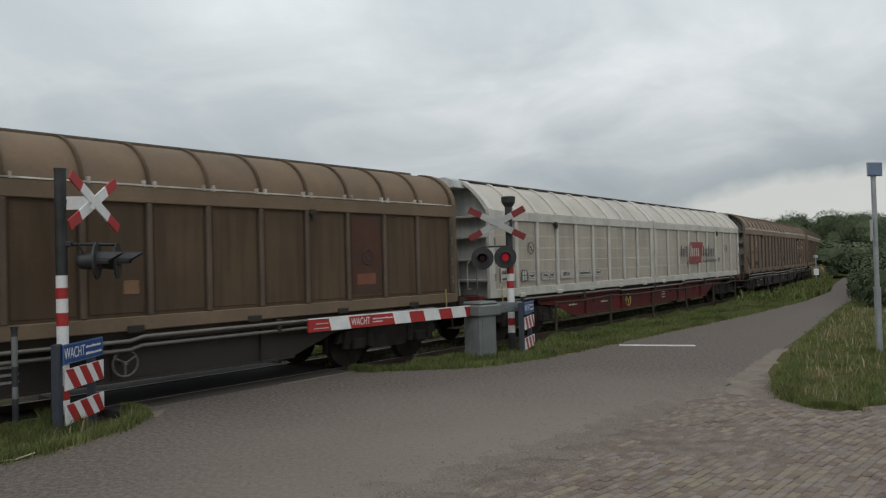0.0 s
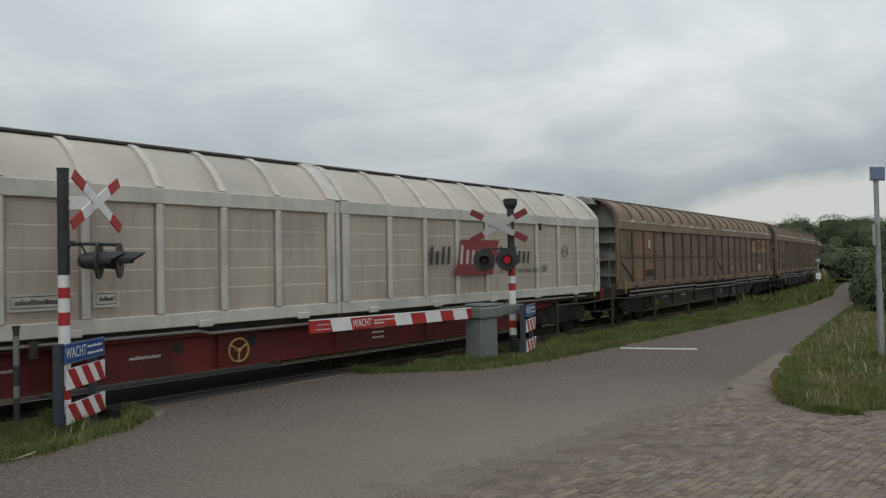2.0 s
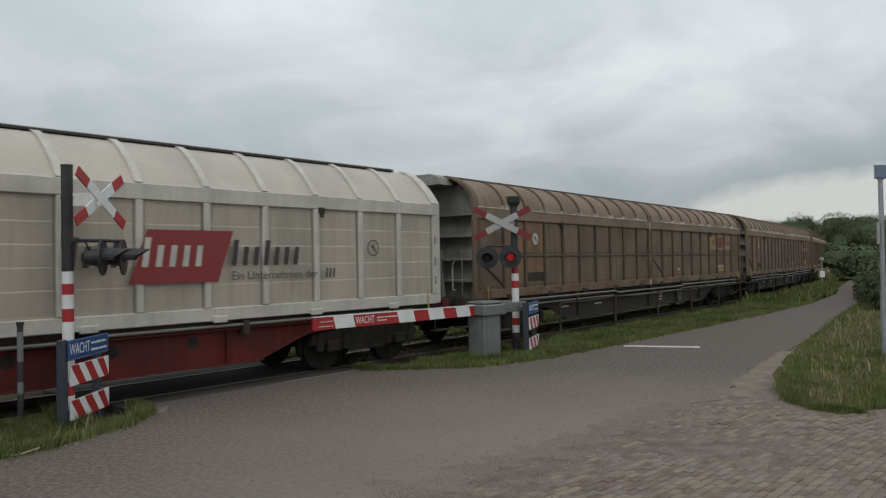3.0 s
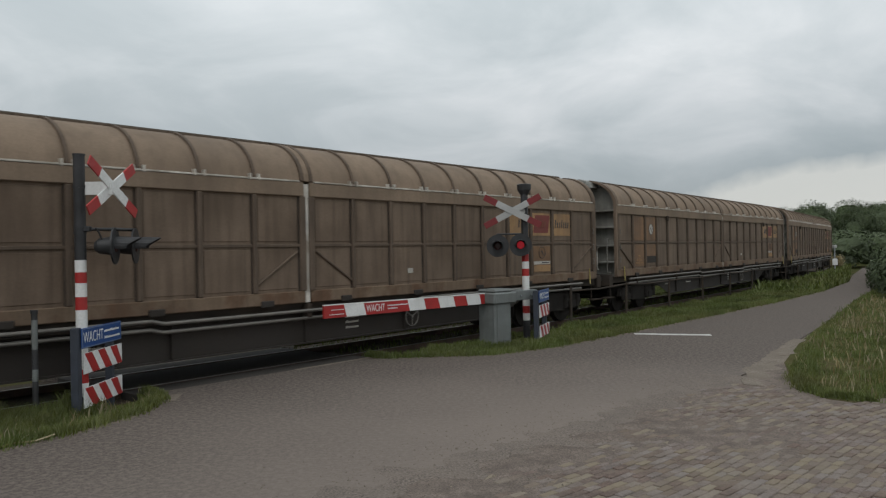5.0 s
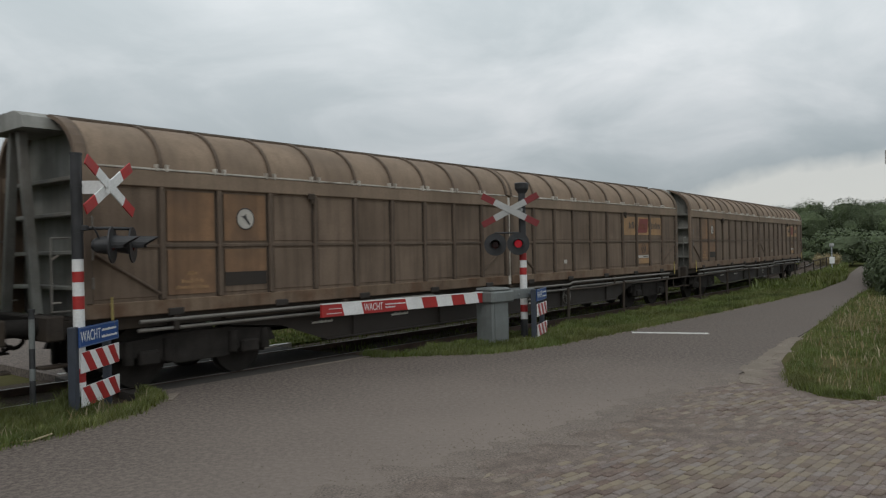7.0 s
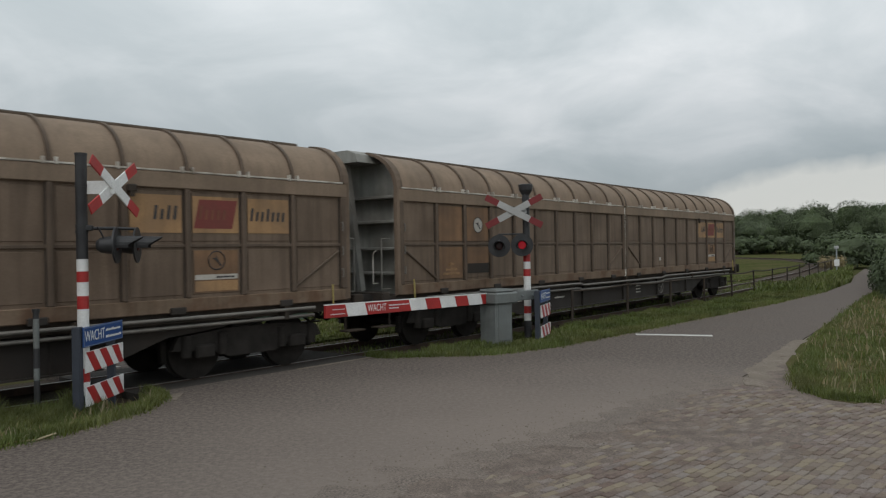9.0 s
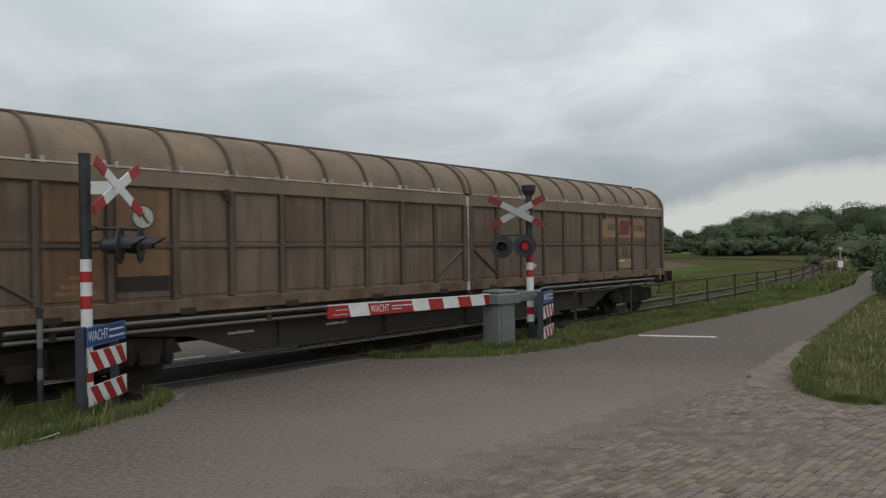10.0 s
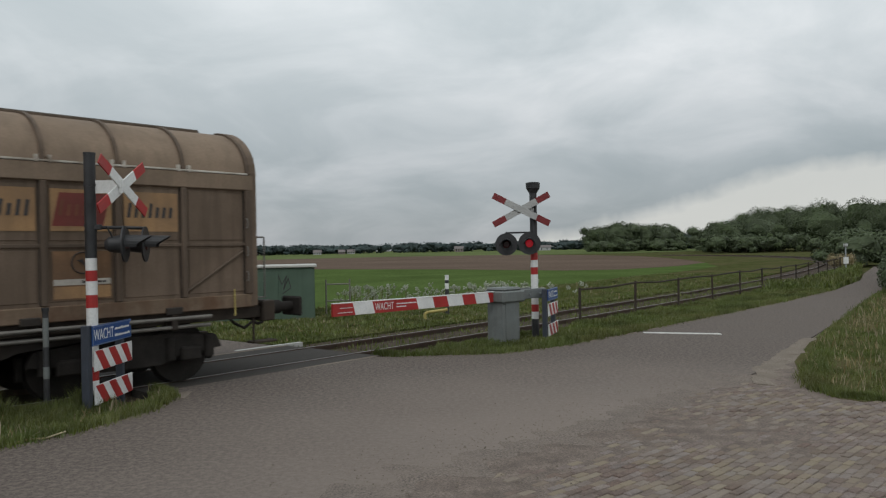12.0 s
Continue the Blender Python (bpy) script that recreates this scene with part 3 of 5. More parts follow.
    made("ridge_trim", lambda bm: [bx(bm, -HALF, HALF - 0.5, y0, y0 + 0.035, 4.023, 4.040, 0.004) for y0 in (-0.48, 0.445)], rib_m if white else M["pipe"], w)
    # ends
    wall = [(-1.24, 1.12), (1.24, 1.12), (1.24, 3.20)] + [(y - 0.05, z - 0.03) for y, z in ROOF] + [(-y + 0.05, z - 0.03) for y, z in reversed(ROOF)] + [(-1.24, 3.20)]
    for e in (-1, 1):
        end_m = M["end_white"] if white else M["end_grey"]
        ew = made("end_wall", lambda bm: prism(bm, wall, lambda p, k: (e * (HALF - (0.30 if k else 0.36)), p[0], p[1])), end_m, w)
        for z in (1.55, 2.05, 2.6, 3.1):
            made("end_stiffener", lambda bm: bx(bm, *sorted((e * (HALF - 0.30), e * (HALF - 0.06))), -1.20, 1.20, z - 0.03, z + 0.03, 0.01), end_m, ew)
        for y in (-0.42, 0.42):
            made("end_post", lambda bm: prism(bm, [(y * 1.3 - 0.055, 0.95), (y * 1.3 + 0.055, 0.95), (y * 0.3 + 0.05, 3.8), (y * 0.3 - 0.05, 3.8)], lambda p, k: (e * (HALF + (0.30 if k else 0.18)), p[0], p[1])), end_m, ew)
        if e < 0:
            made("roof_hood", lambda bm: prism(bm, [(-0.62, 3.80), (0.62, 3.80), (0.56, 3.97), (0.34, 4.055), (-0.34, 4.055), (-0.56, 3.97)], lambda p, k: (e * (HALF + (0.42 if k else -0.28)), p[0], p[1])), end_m, ew)
        for sg in (-1, 1):
            made("end_edge", lambda bm: prism(bm, shell([(1.315, 1.14), (1.315, 3.20)] + [(y + 0.045, z + 0.03) for y, z in ROOF], 0.09), lambda p, k: (e * (HALF + (0.03 if k else -0.09)), sg * p[0], p[1])), rib_m if white else roof_m if style == "plain" else M["brown2"], w)
            made("hand_rail", lambda bm: pipe(bm, [(e * (HALF + 0.05), sg * 1.12, 1.25), (e * (HALF + 0.30), sg * 1.12, 1.25), (e * (HALF + 0.30), sg * 1.12, 2.25), (e * (HALF + 0.05), sg * 1.12, 2.25)], 0.016, 6), M["pipe"], w)
            made("end_handle", lambda bm: pipe(bm, [(e * (HALF - 0.0), sg * 0.72, 1.35), (e * (HALF + 0.12), sg * 0.72, 1.35), (e * (HALF + 0.12), sg * 0.72, 1.95), (e * (HALF + 0.02), sg * 0.72, 2.02)], 0.014, 6), M["gutter"], w)
            made("lever", lambda bm: tube(bm, (e * (HALF - 0.42), sg * 1.36, 1.0), (e * (HALF - 0.42), sg * 1.345, 1.42), 0.015, 6), M["yellow"], w, "yellow locking lever")
            bf = made("buffer", lambda bm: (tube(bm, (e * (HALF + 0.42), sg * 0.875, 1.05), (e * (HALF + 0.75), sg * 0.875, 1.05), 0.12, 12), tube(bm, (e * (HALF + 0.74), sg * 0.875, 1.05), (e * (HALF + 1.0), sg * 0.875, 1.05), 0.085, 12)), M["bogie"], w)
            made("buffer_plate", lambda bm: bx(bm, *sorted((e * (HALF + 1.0), e * (HALF + 1.06))), sg * 0.875 - 0.28, sg * 0.875 + 0.28, 0.88, 1.22, 0.03), M["bogie"], bf)
            made("step", lambda bm: (bx(bm, *sorted((e * (HALF + 0.02), e * (HALF + 0.48))), *sorted((sg * 0.98, sg * 1.22)), 0.50, 0.535, 0.008), pipe(bm, [(e * (HALF + 0.08), sg * 1.1, 0.53), (e * (HALF + 0.08), sg * 1.1, 0.95)], 0.022, 6)), M["under"], w)
        made("head_stock", lambda bm: bx(bm, *sorted((e * (HALF + 0.18), e * (HALF + 0.42))), -1.24, 1.24, 0.86, 1.20, 0.02), M["under"] if not white else M["under_red"], w)
        made("coupling", lambda bm: (tube(bm, (e * (HALF + 0.4), 0, 1.02), (e * (HALF + 0.8), 0, 0.95), 0.05, 8), ring(bm, (e * (HALF + 0.92), 0, 0.84), (0, 1, 0), 0.14, 0.03, 12)), M["bogie"], w)
        made("brake_hose", lambda bm: pipe(bm, [(e * (HALF + 0.42), 0.35, 0.95), (e * (HALF + 0.62), 0.36, 0.72), (e * (HALF + 0.85), 0.36, 0.60), (e * (HALF + 1.02), 0.36, 0.70)], 0.028, 8), M["bogie"], w)
    # underframe
    um = M["under_red"] if white else M["under"]
    made("solebar", lambda bm: [bx(bm, -HALF - 0.2, HALF + 0.2, *sorted((sg * 1.06, sg * 1.16)), 0.93, 1.115, 0.008) for sg in (-1, 1)], M["under"], w)
    made("floor_frame", lambda bm: bx(bm, -HALF, HALF, -1.2, 1.2, 1.05, 1.118), M["under"], w)
    gird = [(-8.1, 0.99), (8.1, 0.99), (7.9, 0.83), (6.9, 0.74), (5.9, 0.40), (-5.9, 0.40), (-6.9, 0.74), (-7.9, 0.83)]
    for sg in (-1, 1):
        g = made("side_girder", lambda bm: prism(bm, gird, lambda p, k: (p[0], sg * (1.16 - (0.02 if k else 0)), p[1])), um if white else M["under_brown"], w, "deep fish-bellied side girder")
        made("girder_flange", lambda bm: bx(bm, -5.9, 5.9, *sorted((sg * 1.06, sg * 1.23)), 0.385, 0.41), um if white else M["under_brown"], g)
        made("girder_top", lambda bm: bx(bm, -8.1, 8.1, *sorted((sg * 1.10, sg * 1.26)), 0.955, 0.99, 0.006), um, g)
        for x in ((-4.6, -3.3, -1.9, 1.9, 3.3, 4.6) if white else ()):
            made("girder_hole", lambda bm: tube(bm, (x, sg * 1.145, 0.79), (x, sg * 1.166, 0.79), 0.10, 14), M["bogie"], g)
        for x in (-5.2, -2.6, 0.0, 2.6, 5.2):
            made("girder_web", lambda bm: bx(bm, x - 0.012, x + 0.012, *sorted((sg * 1.15, sg * 1.22)), 0.41, 0.955), um if white else M["under_brown"], g)
        wx = -2.6 if white else 2.4
        hw = made("handwheel", lambda bm: (ring(bm, (wx * 1.0 + 0.35, sg * 1.27, 0.66), (0, 1, 0), 0.19, 0.012, 24), [tube(bm, (wx + 0.35, sg * 1.27, 0.66), (wx + 0.35 + 0.19 * math.cos(a), sg * 1.27, 0.66 + 0.19 * math.sin(a)), 0.012, 6) for a in (0.5, 2.6, 4.7)], tube(bm, (wx + 0.35, sg * 1.15, 0.66), (wx + 0.35, sg * 1.29, 0.66), 0.03, 8)), M["yellow"] if white else M["pipe"], g, "brake handwheel on the side girder")
        [made("marking", lambda bm: bar_text(bm, x, x + wd, sg * 1.166, z, z + 0.05, int(x * 10)), M["pale_ink"], g) for x, z, wd in ((1.0, 0.66, 0.35), (1.0, 0.56, 0.35), (1.0, 0.76, 0.35), (-4.1, 0.68, 0.5), (-6.2, 0.70, 0.5))]
    for sg in (-1, 1):
        for z, yy in (((1.03, 1.335), (0.90, 1.30)) if not white else ((1.03, 1.28),)):
            made("brake_pipe", lambda bm: pipe(bm, [(-9.6, sg * yy, z), (-3.0, sg * yy, z), (-2.8, sg * yy, z - 0.05), (2.8, sg * yy, z - 0.05), (3.0, sg * yy, z), (9.6, sg * yy, z)], 0.030, 8), M["pipe"], w)
        [made("pipe_bracket", lambda bm: bx(bm, x - 0.05, x + 0.05, *sorted((sg * 1.15, sg * 1.34)), 0.86, 1.10, 0.01), M["under"], w) for x in (-9, -5.5, 0, 5.5, 9)]
    made("brake_gear", lambda bm: (tube(bm, (-1.6, 0, 0.72), (-0.7, 0, 0.72), 0.20, 12), tube(bm, (0.9, 0.3, 0.70), (2.3, 0.3, 0.70), 0.17, 12), tube(bm, (-7, 0, 0.62), (7, 0, 0.62), 0.03, 6), bx(bm, 3.2, 3.9, -0.7, -0.3, 0.55, 0.9, 0.02)), M["bogie"], w)
    # bogies
    for e in (-1, 1):
        c = e * 8.45
        bg = made("bogie", lambda bm: [(prism(bm, [(-1.45, 0.52), (-1.35, 0.72), (-0.55, 0.80), (0.55, 0.80), (1.35, 0.72), (1.45, 0.52), (0.75, 0.46), (0.45, 0.34), (-0.45, 0.34), (-0.75, 0.46)], lambda p, k: (c + p[0], sg * (1.02 + 0.10 * k), p[1])),
                                         [bx(bm, c + q - 0.17, c + q + 0.17, *sorted((sg * 1.0, sg * 1.19)), 0.36, 0.58, 0.03) for q in (-0.9, 0.9)],
                                         [tube(bm, (c + q, sg * 1.12, 0.40), (c + q, sg * 1.12, 0.74), 0.08, 10) for q in (-1.22, -0.58, 0.58, 1.22)]) for sg in (-1, 1)] + [bx(bm, c - 0.3, c + 0.3, -1.0, 1.0, 0.45, 0.88, 0.03)], M["bogie"], w)
        for q in (-0.9, 0.9):
            for dx in (-0.52, 0.52):
                for sg in (-1, 1):
                    made("brake_shoe", lambda bm: bx(bm, c + q + dx - 0.05, c + q + dx + 0.05, *sorted((sg * 0.70, sg * 0.82)), 0.3, 0.65, 0.02), M["bogie"], bg)
            ws = made("wheelset", wheelset, M["bogie"], w, "pair of worn steel wheels on an axle", pose(c + q, 0, 0.46))
    return w


def wheelset(bm):
    for sg in (-1, 1):
        tube(bm, (0, sg * 0.69, 0), (0, sg * 0.72, 0), 0.488, 28)
        tube(bm, (0, sg * 0.72, 0), (0, sg * 0.82, 0), 0.458, 28)
        tube(bm, (0, sg * 0.82, 0), (0, sg * 0.86, 0), 0.14, 12)
        for k in range(5):
            a = 2 * math.pi * k / 5
            tube(bm, (0.28 * math.cos(a), sg * 0.81, 0.28 * math.sin(a)), (0.28 * math.cos(a), sg * 0.825, 0.28 * math.sin(a)), 0.05, 8)
    tube(bm, (0, -1.05, 0), (0, 1.05, 0), 0.08, 12)


def words(bm, x, y, z, size, pattern):
    """Plain slanted bars in place of a name: pattern holds h (tall) and x (low) strokes, a space between words."""
    for ch in pattern:
        if ch != " ":
            h, w = size * (1.0 if ch == "h" else 0.74), size * 0.22
            prism(bm, [(x, z), (x + w, z), (x + w + 0.14 * h, z + h), (x + 0.14 * h, z + h)], lambda p, k: (p[0], y - 0.004 * k, p[1]))
        x += size * 0.50


def outline(bm, x0, x1, z0, z1, y, r=0.012):
    """A thin printed frame."""
    for a, b, c, d in ((x0, x1, z0, z0 + r), (x0, x1, z1 - r, z1), (x0, x0 + r, z0 + r, z1 - r), (x1 - r, x1, z0 + r, z1 - r)):
        bx(bm, a, b, y - 0.003, y, c, d)


def round_mark(sw, cx, z, y, r, disc):
    """A round sign with a tilted tool across it."""
    if disc:
        made("round_emblem", lambda bm: tube(bm, (cx, y, z), (cx, y - 0.005, z), r, 24), M[disc], sw)
    made("emblem_ring", lambda bm: ring(bm, (cx, y - 0.004, z), (0, 1, 0), r, 0.010, 24, 4), M["ink"], sw)
    made("emblem_mark", lambda bm: prism(bm, [(cx - 0.55 * r, z + 0.25 * r), (cx - 0.1 * r, z - 0.02 * r), (cx + 0.42 * r, z - 0.62 * r), (cx + 0.55 * r, z - 0.5 * r), (cx + 0.1 * r, z + 0.1 * r), (cx + 0.05 * r, z + 0.5 * r), (cx - 0.08 * r, z + 0.3 * r)],
         lambda p, k: (p[0], y - 0.008 - 0.003 * k, p[1])), M["ink"], sw)


def decals(style, half, sw, ribs, X):
    """Marks on the side walls: plain shapes in place of names and emblems. Bays are counted from the wagon's middle."""
    def bay(b):
        return sorted((X(ribs[b]) + half * 0.09, X(ribs[b + 1]) - half * 0.09))
    y = -(YW + 0.016)
    if style == "brown":
        if half < 0:
            a, b = bay(8), bay(7)
            for z0, z1 in ((1.39, 2.07), (2.20, 2.955)):
                made("rusty_panel", lambda bm: bx(bm, *a, y - 0.003, y, z0, z1), M["rust_panel"], sw, "rust-orange faded panel")
            for z0, z1 in ((1.70, 2.07), (2.20, 2.955)):
                made("rusty_panel", lambda bm: bx(bm, *b, y - 0.003, y, z0, z1), M["rust_panel"], sw, "rust-orange faded panel")
            round_mark(sw, (b[0] + b[1]) / 2, 2.56, y - 0.005, 0.17, "pale_ink")
            made("dark_patch", lambda bm: bx(bm, *b, y - 0.003, y, 1.48, 1.698), M["under_brown"], sw)
            for i, (z, x) in enumerate(((1.47, 0.12), (1.56, 0.22), (1.68, 0.32))):
                made("lettering", lambda bm: bar_text(bm, a[0] + x, a[1] - x, y - 0.006, z, z + 0.06, 5 + i), M["decal_tan"], sw)
        else:
            for b in (6, 7, 8):
                a = bay(b)
                made("emblem_panel", lambda bm: bx(bm, *a, y - 0.003, y, 2.33, 2.90), M["decal_tan"], sw, "weathered orange sign panel")
                if b == 7:
                    made("emblem", lambda bm: slant_panel(bm, a[0] + 0.02, a[1] - 0.12, 2.40, 2.85, y - 0.004, 0.10), M["decal_red"], sw, "dull red slanted emblem")
                    made("lettering", lambda bm: words(bm, a[0] + 0.10, y - 0.010, 2.54, 0.21, "hxxxx"), M["dull_orange"], sw)
                    made("plate", lambda bm: bx(bm, a[0] + 0.02, a[1] - 0.02, y - 0.003, y, 1.40, 2.06), M["rust_panel"], sw, "faded square notice")
                    made("notice", lambda bm: bx(bm, a[0] + 0.03, a[1] - 0.03, y - 0.007, y - 0.004, 1.42, 1.58), M["decal_tan"], sw)
                    made("notice", lambda bm: bx(bm, a[0] + 0.03, a[1] - 0.03, y - 0.007, y - 0.004, 1.60, 1.68), M["pale_ink"], sw)
                    made("notice_text", lambda bm: bar_text(bm, a[0] + 0.4, a[1] - 0.08, y - 0.009, 1.625, 1.66, 2), M["ink"], sw)
                    round_mark(sw, (a[0] + a[1]) / 2, 1.90, y - 0.005, 0.145, "")
                else:
                    made("lettering", lambda bm: words(bm, a[0] + (0.36 if b == 6 else 0.04), y - 0.006, 2.53, 0.21, "hxhh" if b == 6 else "hxxhxxx"), M["ink"], sw)
            a = bay(2)
            made("notice", lambda bm: bx(bm, a[0] + 0.4, a[0] + 0.55, y - 0.003, y, 1.55, 1.65), M["pale_ink"], sw)
    elif style == "silver":
        yy = y - 0.070
        if half > 0:
            made("emblem", lambda bm: slant_panel(bm, 3.47, 4.95, 1.75, 2.56, yy, 0.29), M["bright_red"], sw, "red slanted emblem")
            made("lettering", lambda bm: words(bm, 3.66, yy - 0.006, 2.00, 0.44, "hxxxx"), M["silver_rib"], sw, "pale bars of lettering")
            made("lettering", lambda bm: words(bm, 2.60, yy, 2.00, 0.40, "hxhh"), M["ink"], sw, "dark bars of lettering")
            made("lettering", lambda bm: words(bm, 5.20, yy, 2.00, 0.42, "hxxhxxx"), M["ink"], sw, "dark bars of lettering")
            letters("Ein Unternehmen der", 0.20, 0.001, M["ink"], sw, pose(6.10, yy - 0.002, 1.83, 90, 0, 0), narrow=1.03)
            made("lettering", lambda bm: words(bm, 7.20, yy, 1.76, 0.17, "hhh"), M["ink"], sw, "dark bars of lettering")
            round_mark(sw, 8.46, 2.30, y - 0.027, 0.15, "")
        else:
            ys = y - 0.030
            made("number_panel", lambda bm: bx(bm, -9.98, -9.32, ys, ys + 0.004, 1.50, 1.84), M["pale_ink"], sw, "pale panel with plain bars")
            made("number_bars", lambda bm: bar_text(bm, -9.93, -9.45, ys - 0.002, 1.68, 1.79, 81), M["ink"], sw)
            made("number_bars", lambda bm: bar_text(bm, -9.93, -9.40, ys - 0.002, 1.54, 1.60, 82), M["ink"], sw)
            made("table_sign", lambda bm: bx(bm, -8.98, -8.72, ys, ys + 0.004, 1.48, 1.77), M["pale_ink"], sw, "small table sign with a dark frame")
            made("table_lines", lambda bm: (outline(bm, -8.98, -8.72, 1.48, 1.77, ys, 0.02), bx(bm, -8.86, -8.845, ys - 0.003, ys, 1.50, 1.75), bx(bm, -8.96, -8.74, ys - 0.002, ys + 0.001, 1.62, 1.635)), M["ink"], sw)
            for x0, x1, k in ((-8.66, -8.28, 0), (-7.95, -7.60, 1), (-7.55, -7.27, 2), (-6.90, -6.12, 3), (-5.82, -5.02, 4), (-4.70, -4.32, 5)):
                made("notice", lambda bm: bx(bm, x0, x1, ys, ys + 0.004, 1.49, 1.72), M["pale_ink"], sw)
                if k == 3:
                    made("notice_text", lambda bm: words(bm, x0 + 0.14, ys - 0.001, 1.56, 0.10, "hhhhhhhh"), M["ink"], sw)
                else:
                    made("notice_frame", lambda bm: outline(bm, x0 + 0.04, x1 - 0.04, 1.53, 1.69, ys, 0.010), M["ink"], sw)
                    made("notice_text", lambda bm: bar_text(bm, x0 + 0.09, x1 - 0.08, ys - 0.001, 1.575, 1.645, 20 + k), M["ink"], sw)
            round_mark(sw, -8.50, 2.32, y - 0.027, 0.15, "")
    else:
        if half > 0:
            a = bay(7)
            made("faded_panel", lambda bm: bx(bm, *a, y - 0.003, y, 1.45, 2.95), M["faded_red"], sw, "dark reddish faded panel")
            made("faded_emblem", lambda bm: bx(bm, a[0] + 0.05, a[1] - 0.05, y - 0.007, y - 0.004, 2.55, 2.9), M["faded_red"], sw)
            round_mark(sw, a[0] + 0.42, 2.15, y - 0.003, 0.14, "")
            made("notice", lambda bm: bx(bm, a[0] + 0.14, a[1] - 0.18, y - 0.007, y - 0.004, 1.62, 1.83), M["dull_orange"], sw)
            a = bay(2)
            made("notice", lambda bm: bx(bm, a[0] + 0.5, a[0] + 0.74, y - 0.004, y, 1.66, 1.86), M["rust_panel"], sw)


PITCH, SPEED, EASE, S_END = 22.135, 8.196, 0.0268, 4.996      # wagon pitch; speed and its gain; rear of the last body at 12 s
WAGONS = [wagon("plain", "brown sliding-wall goods wagon with plain dusty panels"),
          wagon("silver", "silver-grey sliding-wall goods wagon on a red underframe")]
first = wagon("brown", "dirty brown sliding-wall goods wagon with rusty sign panels")
WAGONS += [first, copy_thing(first, Matrix()), copy_thing(first, Matrix())]
WAGONS[4]["label"] = "dirty brown sliding-wall goods wagon, last of the train"


def run(t):
    """Metres still to go at t; the train gathers speed a little."""
    return SPEED * (12 - t) - EASE * (12 - t) ** 2


def wagon_pose(i, t):
    s = S_END + run(t) - (4 - i) * PITCH - HALF
    a, b = track(s - 8.45)[0], track(s + 8.45)[0]
    c, d = (a + b) / 2, b - a
    return pose(c.x, c.y, 0, 0, 0, math.degrees(math.atan2(d.y, d.x)))


def motions():
    for i, w in enumerate(WAGONS):
        walk(w, [(k * 0.5, wagon_pose(i, k * 0.5)) for k in range(25)])
        for ws in [o for o in w.children if o.name.startswith("wheelset")]:
            x = ws.location.x
            walk(ws, [(k / 15, Matrix.Translation((x, 0, 0.46)) @ Matrix.Rotation((run(k / 15) - run(0)) / 0.46, 4, "Y")) for k in range(181)])

# ---- the crossing's posts, boom and boards ----


def banded_post(name, place, height, r, bands, mats, label, category):
    """An upright round post; bands: heights at which the colour changes, from the ground up."""
    p = empty(name, pose(*place, 0), label, category)
    zs = [0.0] + list(bands) + [height]
    for z0, z1, mt in zip(zs, zs[1:], mats):
        made("post_band", lambda bm: tube(bm, (0, 0, z0 - (0.2 if z0 == 0 else 0)), (0, 0, z1), r, 16), M[mt], p)
    return p


def cross_arms(parent, c, facing, white, red, width=1.22, height=0.64, broad=0.14):
    """A St Andrew's cross of two boards with red ends."""
    f = Vector((*facing, 0)).normalized()
    ax = Vector((-f.y, f.x, 0))
    for i, sgn in enumerate((1, -1)):
        d = (ax * width + Vector((0, 0, sgn * height))).normalized()
        n = f.cross(d)
        L = math.hypot(width, height) / 2
        for a, b, mt, nm in ((-L, -L * 0.56, red, "cross_tip"), (-L * 0.56, L * 0.56, white, "cross_arm"), (L * 0.56, L, red, "cross_tip")):
            def build(bm):
                prism(bm, [(a, -broad / 2), (b, -broad / 2), (b, broad / 2), (a, broad / 2)],
                      lambda p, k: Vector(c) + d * p[0] + n * p[1] + f * (0.024 * i + 0.02 * k))
                bmesh.ops.bevel(bm, geom=bm.edges[:], offset=0.004, segments=1, affect="EDGES")
            made(nm, build, M[mt], parent)


def signal_lamp(parent, c, facing, lit):
    """A flashing lamp: dark round backboard, drum, hood and lens."""
    f = Vector((*facing, 0)).normalized()
    side, c = Vector((-f.y, f.x, 0)), Vector(c)
    lamp = made("signal_lamp", lambda bm: (tube(bm, c - f * 0.20, c - f * 0.01, 0.10, 16, 0.13), tube(bm, c - f * 0.25, c - f * 0.20, 0.06, 12, 0.10)), M["black"], parent, "black lamp drum")
    made("backboard", lambda bm: tube(bm, c - f * 0.012, c + f * 0.010, 0.245, 28), M["black"], lamp, "round black backboard")

    def hood(bm):
        rows = []
        for k in range(13):
            a = radians(-20 + 220 * k / 12)
            e = side * math.cos(a) + Vector((0, 0, 1)) * math.sin(a)
            ln = 0.16 + 0.18 * max(0, math.sin(a))
            rows.append([bm.verts.new(c + e * rr + f * q) for rr, q in ((0.125, 0.0), (0.112, ln), (0.104, ln), (0.117, 0.0))])
        for u, v in zip(rows, rows[1:]):
            for k in range(4):
                bm.faces.new((u[k], u[(k + 1) % 4], v[(k + 1) % 4], v[k]))
        bm.faces.new(rows[0])
        bm.faces.new(rows[-1][::-1])
        bmesh.ops.recalc_face_normals(bm, faces=bm.faces[:])
    made("hood", hood, M["black"], lamp)
    made("lens", lambda bm: tube(bm, c + f * 0.010, c + f * 0.03, 0.085, 20, 0.06), M["lamp_red" if lit else "lens"], lamp, "glowing red lens" if lit else "unlit dark red lens")
    return lamp


